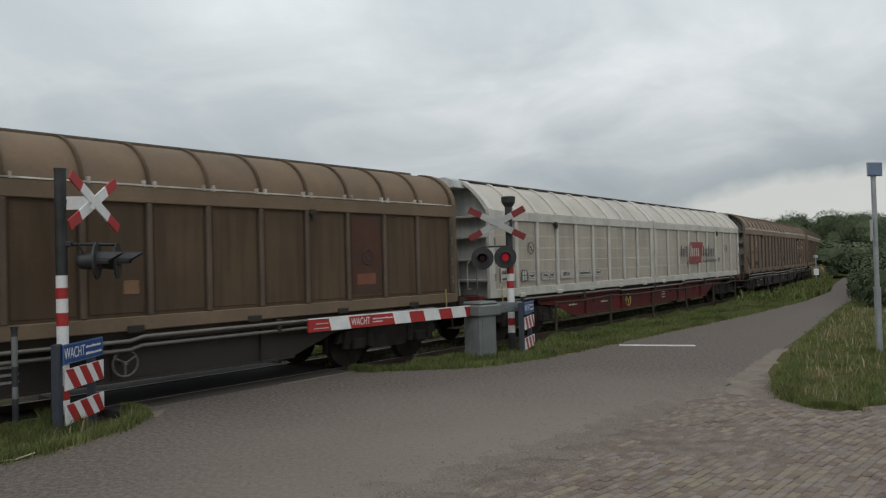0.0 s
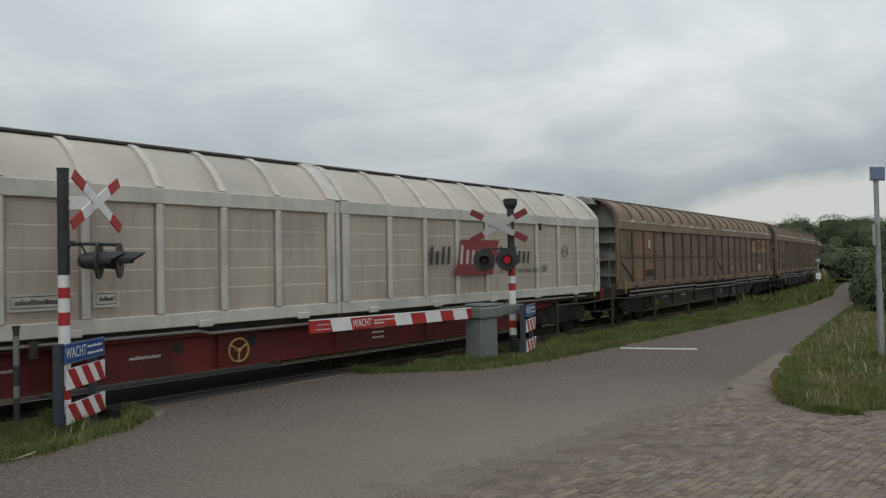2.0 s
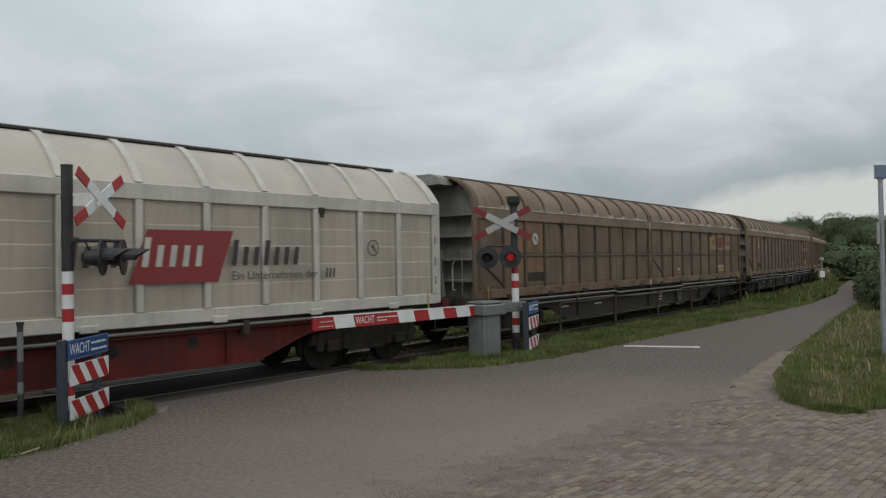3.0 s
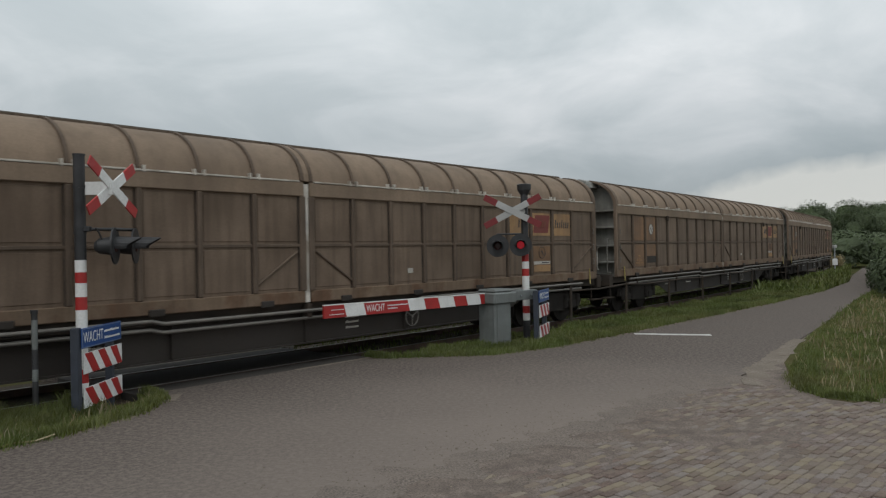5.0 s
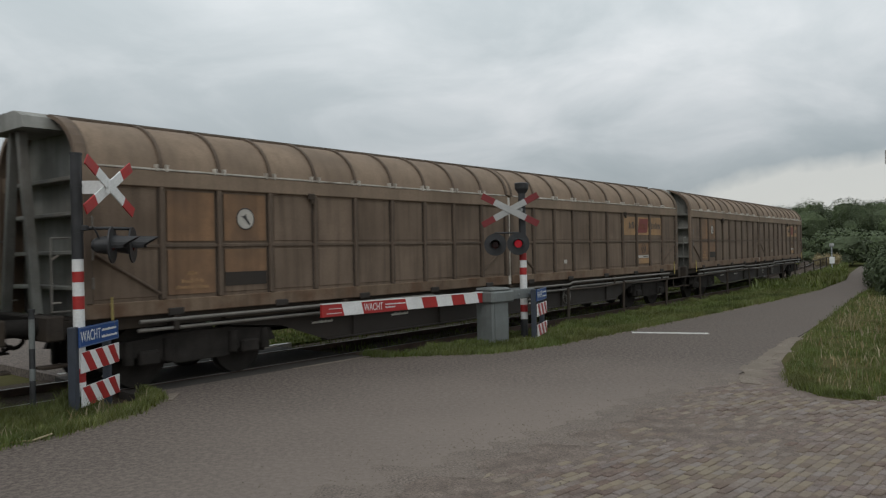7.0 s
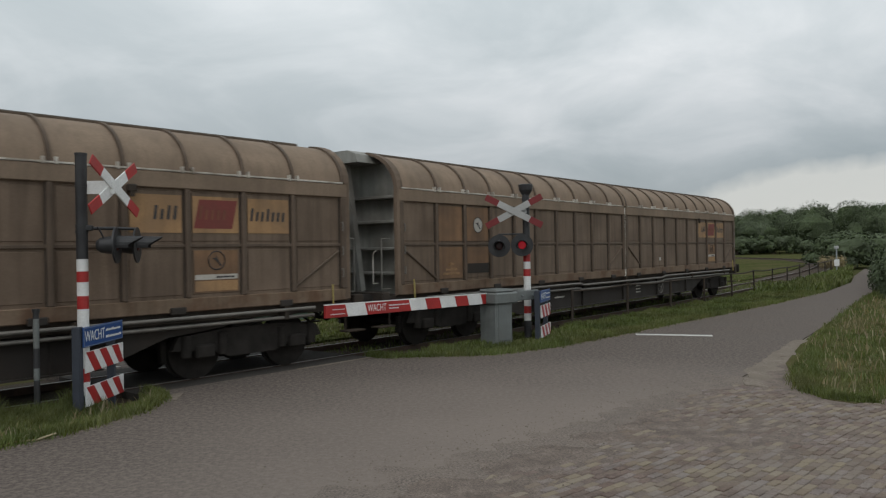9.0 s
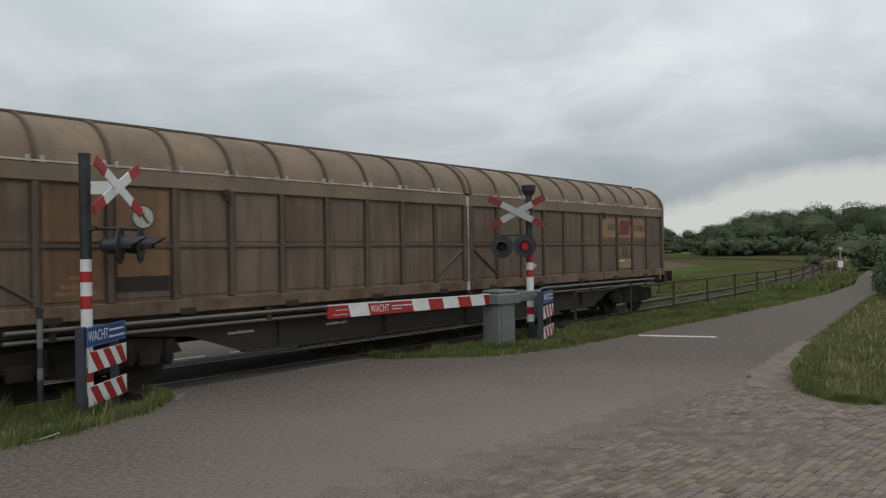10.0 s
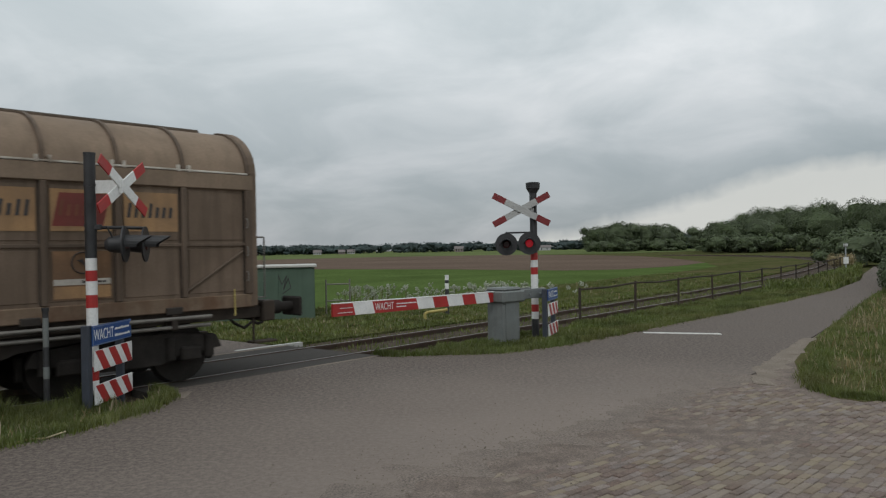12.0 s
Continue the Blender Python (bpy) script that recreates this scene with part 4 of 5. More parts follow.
def board_fence(place, a, b, label, sign_side=1):
    """Two striped boards and a blue sign on a low dark frame, from a to b in plan."""
    a, b = Vector((*a, 0)), Vector((*b, 0))
    L = (b - a).length
    fr = empty("warning_board_frame", pose(*place, 0), label, "barrier board")
    d = (b - a).normalized()
    ang = math.degrees(math.atan2(d.y, d.x))
    fr.matrix_basis = pose(a.x, a.y, 0, 0, 0, ang)
    for x, w in ((-0.03, 0.055), (L * 0.80, 0.04)):
        made("frame_post", lambda bm: bx(bm, x - w, x + w, -0.02, 0.08, -0.2, 1.10 if x < 0 else 1.02, 0.01), M["grey_blue"], fr)
    y0 = -0.024
    for z0, z1 in ((0.50, 0.77), (0.065, 0.325)):
        bd = made("striped_board", lambda bm: bx(bm, 0.03, L, y0 - 0.02, y0, z0, z1, 0.006), M["white"], fr, "white board with red slanted stripes")
        W = L - 0.036
        for k in range(3):
            t0 = 0.033 + W * (0.01 + 0.33 * k)
            t1, b0 = t0 + W * 0.175, t0 + W * 0.20
            b1 = min(b0 + W * 0.175, 0.03 + W)
            made("red_stripe", lambda bm: prism(bm, [(b0, z0 + 0.004), (b1, z0 + 0.004), (t1, z1 - 0.004), (t0, z1 - 0.004)], lambda p, q: (p[0], y0 - 0.0205 - 0.003 * q, p[1])), M["red"], bd)
    sg = made("blue_sign", lambda bm: bx(bm, -0.02, L - 0.02, y0 - 0.022, y0 - 0.002, 0.83, 1.09, 0.008), M["blue"], fr, "blue sign with white lettering")
    letters("WACHT", 0.20, 0.001, M["white"], sg, pose(0.29, y0 - 0.024, 0.96, 90, 0, 0), narrow=0.74)
    made("sign_rim", lambda bm: outline(bm, -0.012, L - 0.028, 0.838, 1.082, y0 - 0.0222, 0.010), M["blue_plate"], sg)
    made("text_bar", lambda bm: bar_text(bm, 0.60, L - 0.08, y0 - 0.024, 0.985, 1.02, 3), M["white"], sg)
    made("text_bar", lambda bm: bar_text(bm, 0.60, L - 0.06, y0 - 0.024, 0.895, 0.93, 4), M["white"], sg)
    return fr


LP = (-4.615, 9.96)
lp = banded_post("signal_post", LP, 3.33, 0.072, (0.18, 0.36, 0.54, 0.72, 0.90, 1.13, 1.31, 1.48, 1.66, 1.80, 1.96),
                 ("black", "white", "red", "white", "white", "white", "white", "red", "white", "red", "white", "black"),
                 "black signal post with red and white bands and a cross", "signal post")
lp.matrix_basis = pose(*LP, 0)


def rel(p, o):
    return (p[0] - o[0], p[1] - o[1], p[2])


made("post_cap", lambda bm: tube(bm, (0, 0, 3.32), (0, 0, 3.345), 0.078, 16), M["black"], lp)
for z in (2.30, 2.37, 2.90):
    made("collar", lambda bm: tube(bm, (0, 0, z), (0, 0, z + 0.035), 0.079, 16), M["black"], lp)
made("cross_bracket", lambda bm: prism(bm, [(0.06, -0.085), (0.42, -0.085), (0.42, 0.085), (0.06, 0.085)], lambda p, k: (p[0], 0.06 * p[0] + 0.02 - 0.025 * k, 2.895 + p[1])), M["white"], lp, "white bracket plate")
cross_arms(lp, rel((-4.25, 10.08, 2.90), LP), (0.99, -0.16), "white", "red", 1.06)
made("lamp_arm", lambda bm: (pipe(bm, [(0.05, 0, 2.36), (0.36, 0.15, 2.36), (0.48, 0.53, 2.36), (0.48, 0.53, 2.2)], 0.022, 8), pipe(bm, [(0.36, 0.15, 2.36), (0.36, 0.15, 2.2)], 0.022, 8), bx(bm, 0.03, 0.14, -0.04, 0.04, 2.33, 2.40, 0.01)), M["black"], lp)
made("lamp_cable", lambda bm: pipe(bm, [(0.20, 0.01, 2.38), (0.23, 0.05, 2.30), (0.26, 0.10, 2.18), (0.30, 0.16, 2.14)], 0.012, 6), M["black"], lp)
signal_lamp(lp, rel((-4.23, 10.12, 2.14), LP), (0.985, 0.17), False)
signal_lamp(lp, rel((-4.11, 10.5, 2.14), LP), (0.985, 0.17), False)
board_fence(LP, (-4.53, 9.70), (-4.505, 10.84), "dark frame with striped boards and a blue sign beside the post")

RP = (2.01, 16.79)
rp = banded_post("signal_post", RP, 3.30, 0.08, (0.42, 0.58, 0.74, 0.90, 1.08, 1.24, 1.40, 1.56, 1.72, 1.88),
                 ("black", "white", "red", "white", "white", "white", "white", "red", "white", "red", "black"),
                 "banded signal post with a cross, two lamps and a bell", "signal post")
bell = made("bell", lambda bm: tube(bm, (0, 0, 3.30), (0, 0, 3.42), 0.15, 16, 0.16), M["black"], rp, "black bell housing on top")
made("bell_neck", lambda bm: tube(bm, (0, 0, 3.20), (0, 0, 3.30), 0.09, 16, 0.15), M["black"], bell)
made("bell_cap", lambda bm: tube(bm, (0, 0, 3.42), (0, 0, 3.435), 0.16, 16, 0.12), M["black"], bell)
cross_arms(rp, rel((1.73, 16.66, 2.83), RP), (-0.10, -1.0), "dull_white", "dull_red")
made("cross_bracket", lambda bm: bx(bm, -0.36, 0.0, -0.11, -0.085, 2.79, 2.87, 0.005), M["dull_white"], rp)
made("lamp_arm", lambda bm: (pipe(bm, [(0.0, 0, 2.33), (-0.62, -0.02, 2.33), (-0.62, -0.02, 2.1)], 0.02, 8), pipe(bm, [(-0.12, -0.1, 2.33), (-0.12, -0.1, 2.1)], 0.02, 8)), M["black"], rp)
signal_lamp(rp, rel((1.39, 16.62, 2.075), RP), (-0.10, -1.0), False)
signal_lamp(rp, rel((1.89, 16.60, 2.085), RP), (-0.10, -1.0), True)
board_fence(RP, (2.20, 16.34), (2.56, 17.38), "dark frame with striped boards seen on edge beside the boom")

# boom and its drive
BA, BB = Vector((1.06, 15.86, 0.972)), Vector((-1.93, 13.10, 0.972))
bd = (BB - BA).normalized()
blen = (BB - BA).length
boom_m = pose(1.25, 16.02, 0, 0, 0, math.degrees(math.atan2(bd.y, bd.x)))
drive = empty("barrier_drive", boom_m, "grey steel barrier machine on a pedestal in the grass", "barrier machine")
made("pedestal", lambda bm: bx(bm, -0.26, 0.26, -0.24, 0.24, -0.15, 0.98, 0.03), M["grey"], drive)
made("pedestal_door", lambda bm: bx(bm, -0.20, 0.20, 0.241, 0.25, 0.1, 0.9, 0.01), M["grey"], drive)
made("head_box", lambda bm: bx(bm, -0.38, 0.32, -0.28, 0.30, 0.86, 1.10, 0.03), M["grey"], drive)
made("head_cover", lambda bm: bx(bm, -0.30, 0.28, -0.24, 0.26, 1.09, 1.17, 0.035), M["grey"], drive)
made("counter_arm", lambda bm: [bx(bm, -1.15, -0.36, y, y + 0.05, 0.90, 1.11, 0.012) for y in (0.16, -0.22)], M["grey"], drive)
made("bolt", lambda bm: [tube(bm, (x, 0.205, 1.0), (x, 0.235, 1.0), 0.022, 8) for x in (-0.95, -0.6, -0.2, 0.1)], M["galv"], drive)
boom = empty("barrier_boom", pose(BA.x, BA.y, BA.z, 0, 0, math.degrees(math.atan2(bd.y, bd.x))), "lowered red and white striped barrier boom with a notice", "barrier boom")
cuts = [0.0, 0.048, 0.146, 0.232, 0.335, 0.427, 0.529, 0.784, 0.891, 1.0]
cols = ["red", "white", "red", "white", "red", "white", "red", "white", "red"]
for c0, c1, mt in zip(cuts, cuts[1:], cols):
    def seg(bm):
        h0, h1 = 0.100 + 0.012 * c0, 0.100 + 0.012 * c1
        x0, x1 = c0 * blen, c1 * blen
        sl0, sl1 = (0.03 if c0 > 0 else 0), (0.03 if c1 < 1 else 0)
        prism(bm, [(x0 - sl0, -h0), (x1 - sl1, -h1), (x1 + sl1, h1), (x0 + sl0, h0)], lambda p, k: (p[0], -0.03 + 0.06 * k, p[1]))
        bmesh.ops.bevel(bm, geom=bm.edges[:], offset=0.004, segments=1, affect="EDGES")
    made("boom_stripe", seg, M[mt], boom)
made("top_edge", lambda bm: bx(bm, 0, blen, -0.034, 0.034, 0.106, 0.122, 0.003), M["white"], boom)
letters("WACHT", 0.185, 0.001, M["white"], boom, pose(blen * 0.724, 0.0325, 0.0, 90, 0, 180))
made("text_bars", lambda bm: bar_text(bm, blen * 0.536, blen * 0.661, 0.032, 0.02, 0.045, 3), M["white"], boom)
made("text_bars", lambda bm: bar_text(bm, blen * 0.599, blen * 0.661, 0.032, -0.035, -0.01, 6), M["white"], boom)
made("text_bars", lambda bm: bar_text(bm, blen * 0.90, blen * 0.97, 0.032, 0.02, 0.035, 3), M["white"], boom)
made("text_bars", lambda bm: bar_text(bm, blen * 0.90, blen * 0.98, 0.032, -0.06, -0.045, 6), M["white"], boom)

# small posts
mp = banded_post("marker_post", (-5.04, 9.60), 1.32, 0.036, (0.45, 0.60, 0.85, 1.22), ("black", "grey", "black", "grey", "black"), "slim black post with pale bands in the grass", "post")
made("post_cap", lambda bm: tube(bm, (0, 0, 1.30), (0, 0, 1.345), 0.046, 12), M["black"], mp)
banded_post("marker_post", (0.10, 24.04), 1.18, 0.062, (0.62, 0.74, 0.92, 1.02), ("black", "black", "white", "black", "white"), "black and white banded marker post beyond the track", "post")
top("yellow_pipe", lambda bm: pipe(bm, [(-0.55, 22.3, -0.2), (-0.57, 22.3, 0.10), (-0.50, 22.35, 0.15), (0.05, 22.6, 0.19), (0.10, 22.6, 0.22)], 0.045, 8), M["yellow"], "bent yellow pipe standing in the grass", "pipe")

top("kerb_stone", lambda bm: slab(bm, [(-3.78, 10.42), (-3.60, 10.46), (-3.66, 10.98), (-3.80, 10.95)], -0.1, 0.008), M["gravel"], "pale worn concrete slab at the road's edge", "kerb")
top("fallen_branch", lambda bm: (pipe(bm, [(-4.62, 8.02, 0.015), (-4.50, 8.16, 0.03), (-4.34, 8.24, 0.025), (-4.22, 8.42, 0.05)], 0.010, 6), pipe(bm, [(-4.50, 8.16, 0.03), (-4.47, 8.36, 0.07)], 0.006, 5)), M["dry_grass"], "pale bare fallen twig at the verge's edge", "twig")

# relay hut
hut = empty("relay_hut", pose(-3.99, 23.5, 0, 0, 0, 10), "low green steel equipment hut with a pale flat roof", "equipment hut")
made("hut_body", lambda bm: bx(bm, -3.2, 0, 0, 2.0, -0.2, 1.52, 0.02), M["green_box"], hut)
made("hut_roof", lambda bm: bx(bm, -3.28, 0.07, -0.07, 2.07, 1.52, 1.60, 0.015), M["pale_roof"], hut)
made("hut_door", lambda bm: [bx(bm, x, x + 0.95, -0.018, 0.0, 0.05, 1.4, 0.008) for x in (-3.05, -2.05)], M["green_box"], hut)
made("scribble", lambda bm: pipe(bm, [(-1.2, -0.004, 0.95), (-1.28, -0.004, 1.25), (-1.12, -0.004, 1.05), (-1.1, -0.004, 1.3), (-1.0, -0.004, 1.0), (-0.85, -0.004, 1.28), (-0.95, -0.004, 0.85), (-0.8, -0.004, 1.2), (-0.72, -0.004, 0.9), (-0.98, -0.004, 0.72)], 0.012, 5), M["ink"], hut, "thin black scribble on the wall")
rl = empty("low_gate", pose(-3.75, 24.2, 0, 0, 0, 8), "low pale tubular gate beside the hut", "gate")
made("gate_rail", lambda bm: [tube(bm, (0, 0, z), (0.75, 0, z), 0.02, 8) for z in (0.42, 0.95)], M["pipe"], rl)
made("gate_post", lambda bm: [tube(bm, (x, 0, -0.2), (x, 0, 1.1), 0.025, 8) for x in (0.0, 0.75)], M["pipe"], rl)

# street sign
sp = empty("street_sign", pose(8.99, 14.68, 0), "tall grey steel pole with a small blue street plate", "street sign")
made("pole", lambda bm: (tube(bm, (0, 0, -0.2), (0, 0, 1.25), 0.062, 14), tube(bm, (0, 0, 1.25), (0, 0, 3.52), 0.046, 14)), M["galv"], sp)
made("clamp", lambda bm: (tube(bm, (0, 0, 1.22), (0, 0, 1.29), 0.068, 14), tube(bm, (0, 0, 3.46), (0, 0, 3.53), 0.055, 14)), M["galv"], sp)
made("name_plate", lambda bm: bx(bm, -0.15, 0.15, -0.075, -0.052, 3.49, 3.74, 0.006), M["blue_plate"], sp, "faded blue plate with a pale rim", pose(0, 0, 0, 0, 0, 5))
made("plate_rim", lambda bm: bx(bm, -0.165, 0.165, -0.050, -0.035, 3.475, 3.755, 0.006), M["pale_roof"], sp, m=pose(0, 0, 0, 0, 0, 5))
made("side_plate", lambda bm: bx(bm, -0.075, -0.05, -0.25, 0.25, 2.20, 2.62, 0.005), M["dull_white"], sp, "white notice plate seen on edge", pose(0, 0, 0, 0, 0, -28))

# fence along the near side of the track
FENCE = [14.5 + 3.2 * k for k in range(20)]
fence = empty("railway_fence", Matrix(), "low dark tubular steel fence along the track", "fence")
fs = FENCE
for k, s in enumerate(fs):
    p, h = track(s, -1.8)
    made("fence_post", lambda bm: tube(bm, (p.x, p.y, -0.25), (p.x + random.uniform(-0.03, 0.03), p.y, 0.95 + 0.03 * math.sin(k * 1.7)), 0.036, 8), M["under"], fence)
    if k:
        q = track(fs[k - 1], -1.8)[0]
        sag = random.uniform(-0.03, 0.01)
        mid_ = (p + q) / 2
        made("fence_rail", lambda bm: pipe(bm, [(q.x, q.y, 0.90 + 0.03 * math.sin((k - 1) * 1.7)), (mid_.x, mid_.y, 0.90 + sag), (p.x, p.y, 0.90 + 0.03 * math.sin(k * 1.7))], 0.027, 6), M["under"], fence)

# far signal post on the lane
fl = empty("lane_signal", pose(26.6, 50.2, 0), "distant pale post with a white plate and lamp", "post")
made("pole", lambda bm: tube(bm, (0, 0, -0.3), (0, 0, 1.7), 0.045, 8), M["galv"], fl)
made("plate", lambda bm: bx(bm, -0.17, 0.17, -0.05, 0.0, 0.55, 0.98, 0.01), M["white"], fl)
made("lamp_head", lambda bm: bx(bm, -0.13, 0.13, -0.1, 0.1, 1.68, 1.88, 0.03), M["dull_white"], fl)

# ---- plants ----


def stuff_mesh(name, verts, faces, mat, label, category, m=None):
    me = bpy.data.meshes.new(name)
    me.from_pydata(verts, [], faces)
    me.materials.append(mat)
    return tagged(new(name, me), label, category, kind="stuff")


def inside(p, poly):
    hit, n = False, len(poly)
    for i in range(n):
        (x0, y0), (x1, y1) = poly[i], poly[i - 1]
        if (y0 > p[1]) != (y1 > p[1]) and p[0] < (x1 - x0) * (p[1] - y0) / (y1 - y0) + x0:
            hit = not hit
    return hit


def grass_patch(name, poly, count, h0, h1, mat, label, base=-0.16, width=0.012, seedv=1, tall=None):
    """Blades of grass over a patch of ground; tall(x, y) scales their height."""
    rr = random.Random(seedv)
    xs, ys = [p[0] for p in poly], [p[1] for p in poly]
    V, F = [], []
    tries = 0
    while len(F) < count * 2 and tries < count * 12:
        tries += 1
        x, y = rr.uniform(min(xs), max(xs)), rr.uniform(min(ys), max(ys))
        if not inside((x, y), poly):
            continue
        clump = 0.5 + 0.9 * max(0, noise.noise((x * 1.3, y * 1.3, seedv)) + 0.35)
        h = rr.uniform(h0, h1) * clump * (tall(x, y) if tall else 1)
        if h < 0.03:
            continue
        a, b = rr.uniform(0, 6.283), rr.uniform(0, 6.283)
        w = width * rr.uniform(0.6, 1.6) * (1 + math.hypot(x, y) / 25)
        dx, dy, lx, ly = math.cos(a) * w, math.sin(a) * w, math.cos(b) * h * rr.uniform(0.1, 0.55), math.sin(b) * h * rr.uniform(0.1, 0.55)
        i = len(V)
        V += [(x - dx, y - dy, base), (x + dx, y + dy, base), (x + dx * 0.8 + lx * 0.35, y + dy * 0.8 + ly * 0.35, base + h * 0.6),
              (x - dx * 0.8 + lx * 0.35, y - dy * 0.8 + ly * 0.35, base + h * 0.6), (x + lx, y + ly, base + h)]
        F += [(i, i + 1, i + 2, i + 3), (i + 3, i + 2, i + 4)]
    return stuff_mesh(name, V, F, M[mat], label, "grass")


def bank(name, poly, z, label):
    top(name, lambda bm: slab(bm, poly, -0.3, z), M["soil"], label, "verge", kind="structure")


TRACK_NEAR = [tuple(track(s, -1.75)[0].to_2d()) for s in (7.9, 12, 16, 20, 25, 30, 36, 42, 50, 60, 68)]
VERGE_MID = [(-1.25, 14.42), (-0.92, 14.28), (0.98, 14.38), (2.43, 15.42), (4.60, 17.85), (8.40, 22.2), (11.95, 26.4), (16.3, 31.9), (21.3, 39.1), (25.9, 47.1), (33, 60)] + TRACK_NEAR[::-1]
VERGE_LEFT = [(-14, -2.6), (-8.05, 4.4), (-5.45, 7.1), (-4.70, 7.95), (-4.2, 8.7), (-3.86, 9.68), (-3.85, 10.55), (-4.35, 11.1)] + [tuple(track(s, -1.75)[0].to_2d()) for s in (2.9, -2, -8, -16, -26)]
VERGE_RIGHT = [(5.25, 11.2), (4.95, 10.3), (5.0, 9.68), (5.2, 9.42), (5.6, 9.64), (8, 10.2), (14, 10.8), (30, 14), (60, 40), (60, 70), (37.2, 57), (28.0, 44.7), (21.3, 36.1), (14.95, 26.87), (9.70, 18.94), (7.3, 15.2), (5.85, 12.73)]
GRASS_LEFT = [(-6.6, 5.85)] + VERGE_LEFT[2:8] + [tuple(track(s, -1.75)[0].to_2d()) for s in (2.9, 0, -2, -4.5)]
bank("verge_mid", VERGE_MID, -0.045, "grass strip between the lane and the railway")
bank("verge_left", VERGE_LEFT, -0.045, "rough grass verge at the corner of the lane")
bank("verge_right", VERGE_RIGHT, -0.002, "grassy bank beside the lane")
grass_patch("grass_mid", [p for p in VERGE_MID if p[1] < 34], 120000, 0.06, 0.19, "grass", "long green grass between lane and railway", -0.05, 0.005, 2)
grass_patch("grass_mid_far", [p for p in VERGE_MID if p[1] > 30], 14000, 0.15, 0.45, "grass", "long green grass along the railway", -0.05, 0.012, 3)
grass_patch("grass_left", GRASS_LEFT, 120000, 0.04, 0.14, "grass", "rough green grass around the signal post", -0.05, 0.0032, 4, lambda x, y: 0.8 + 3.4 * max(0, 1 - (10.07 + 0.745 * x - 0.667 * y) / 0.8) * min(1, max(0, (-x - 4.35) / 0.35)))
near_right = [(5.3, 11.2), (5.0, 10.3), (5.04, 9.68), (5.2, 9.42), (5.6, 9.64), (8, 10.2), (14, 11.5), (22, 24), (15.2, 26.7), (9.88, 18.8), (7.35, 15.15), (6.05, 12.65)]
grass_patch("grass_right", near_right, 190000, 0.04, 0.14, "grass", "tall green grass on the lane's bank", -0.035, 0.0033, 5, lambda x, y: min(2.4, 0.4 + 0.35 * (0.77 * x - 0.64 * y + 4.2)))
grass_patch("dry_grass", near_right, 5000, 0.10, 0.28, "dry_grass", "dry straw-coloured stalks in the verge", -0.035, 0.005, 6)
grass_patch("dry_grass_left", GRASS_LEFT, 900, 0.1, 0.26, "dry_grass", "dry straw-coloured stalks in the verge", -0.05, 0.005, 7)
FAR_SIDE = [tuple(track(s, 1.9)[0].to_2d()) for s in (8, 14, 20, 26, 32, 40, 50)] + [tuple(track(s, 9.5)[0].to_2d()) for s in (50, 40, 32, 26, 20, 14, 8)]
bank("verge_far", [tuple(track(s, 1.95)[0].to_2d()) for s in (8, 14, 20, 26, 32, 40, 60, 80, 110)] + [tuple(track(s, 9.6)[0].to_2d()) for s in (110, 80, 60, 40, 32, 26, 20, 14, 8)], -0.07, "rough grass beyond the railway")
grass_patch("grass_far_side", FAR_SIDE, 60000, 0.04, 0.13, "grass", "rough grass between railway and field", -0.08, 0.009, 8)
BED = [tuple(track(s, -1.8)[0].to_2d()) for s in (8, 12, 16, 20, 26, 34, 44)] + [tuple(track(s, 1.9)[0].to_2d()) for s in (44, 34, 26, 20, 16, 12, 8)]
grass_patch("track_weeds", BED, 9000, 0.03, 0.13, "grass", "weeds growing in the ballast", -0.12, 0.006, 19)
grass_patch("dry_grass_far_side", FAR_SIDE, 3000, 0.05, 0.14, "dry_grass", "dry stalks between railway and field", -0.08, 0.008, 9)


def umbels(seedv):
    """Cow parsley: stalks with flat white flower heads."""
    rr = random.Random(seedv)
    V, F, SV, SF = [], [], [], []
    for _ in range(190):
        u = rr.random()
        x = rr.choice((rr.gauss(-2.6, 0.6), rr.gauss(1.9, 0.6), rr.gauss(1.4, 0.9), rr.uniform(-4, 6)))
        y = 27.5 + rr.uniform(-1.2, 1.2) + max(0, x) * 0.75
        h = rr.uniform(0.25, 0.70)
        i = len(SV)
        SV += [(x - 0.01, y, -0.1), (x + 0.01, y, -0.1), (x + 0.01, y, h), (x - 0.01, y, h)]
        SF.append((i, i + 1, i + 2, i + 3))
        for _ in range(7):
            a, r, s = rr.uniform(0, 6.28), rr.uniform(0, 0.12), rr.uniform(0.02, 0.04)
            cx, cy, cz = x + r * math.cos(a), y + r * math.sin(a), h + rr.uniform(-0.08, 0.06)
            i = len(V)
            V += [(cx - s, cy - s, cz), (cx + s, cy - s, cz + 0.02), (cx + s, cy + s, cz + 0.03), (cx - s, cy + s, cz), (cx, cy, cz - 0.05)]
            F += [(i, i + 1, i + 2, i + 3), (i, i + 4, i + 1), (i + 1, i + 4, i + 2)]
    stuff_mesh("cow_parsley", V, F, M["flower"], "white cow parsley in flower at the field's edge", "wildflowers")
    stuff_mesh("cow_parsley_stalks", SV, SF, M["grass"], "green stalks of cow parsley", "wildflowers")


umbels(3)


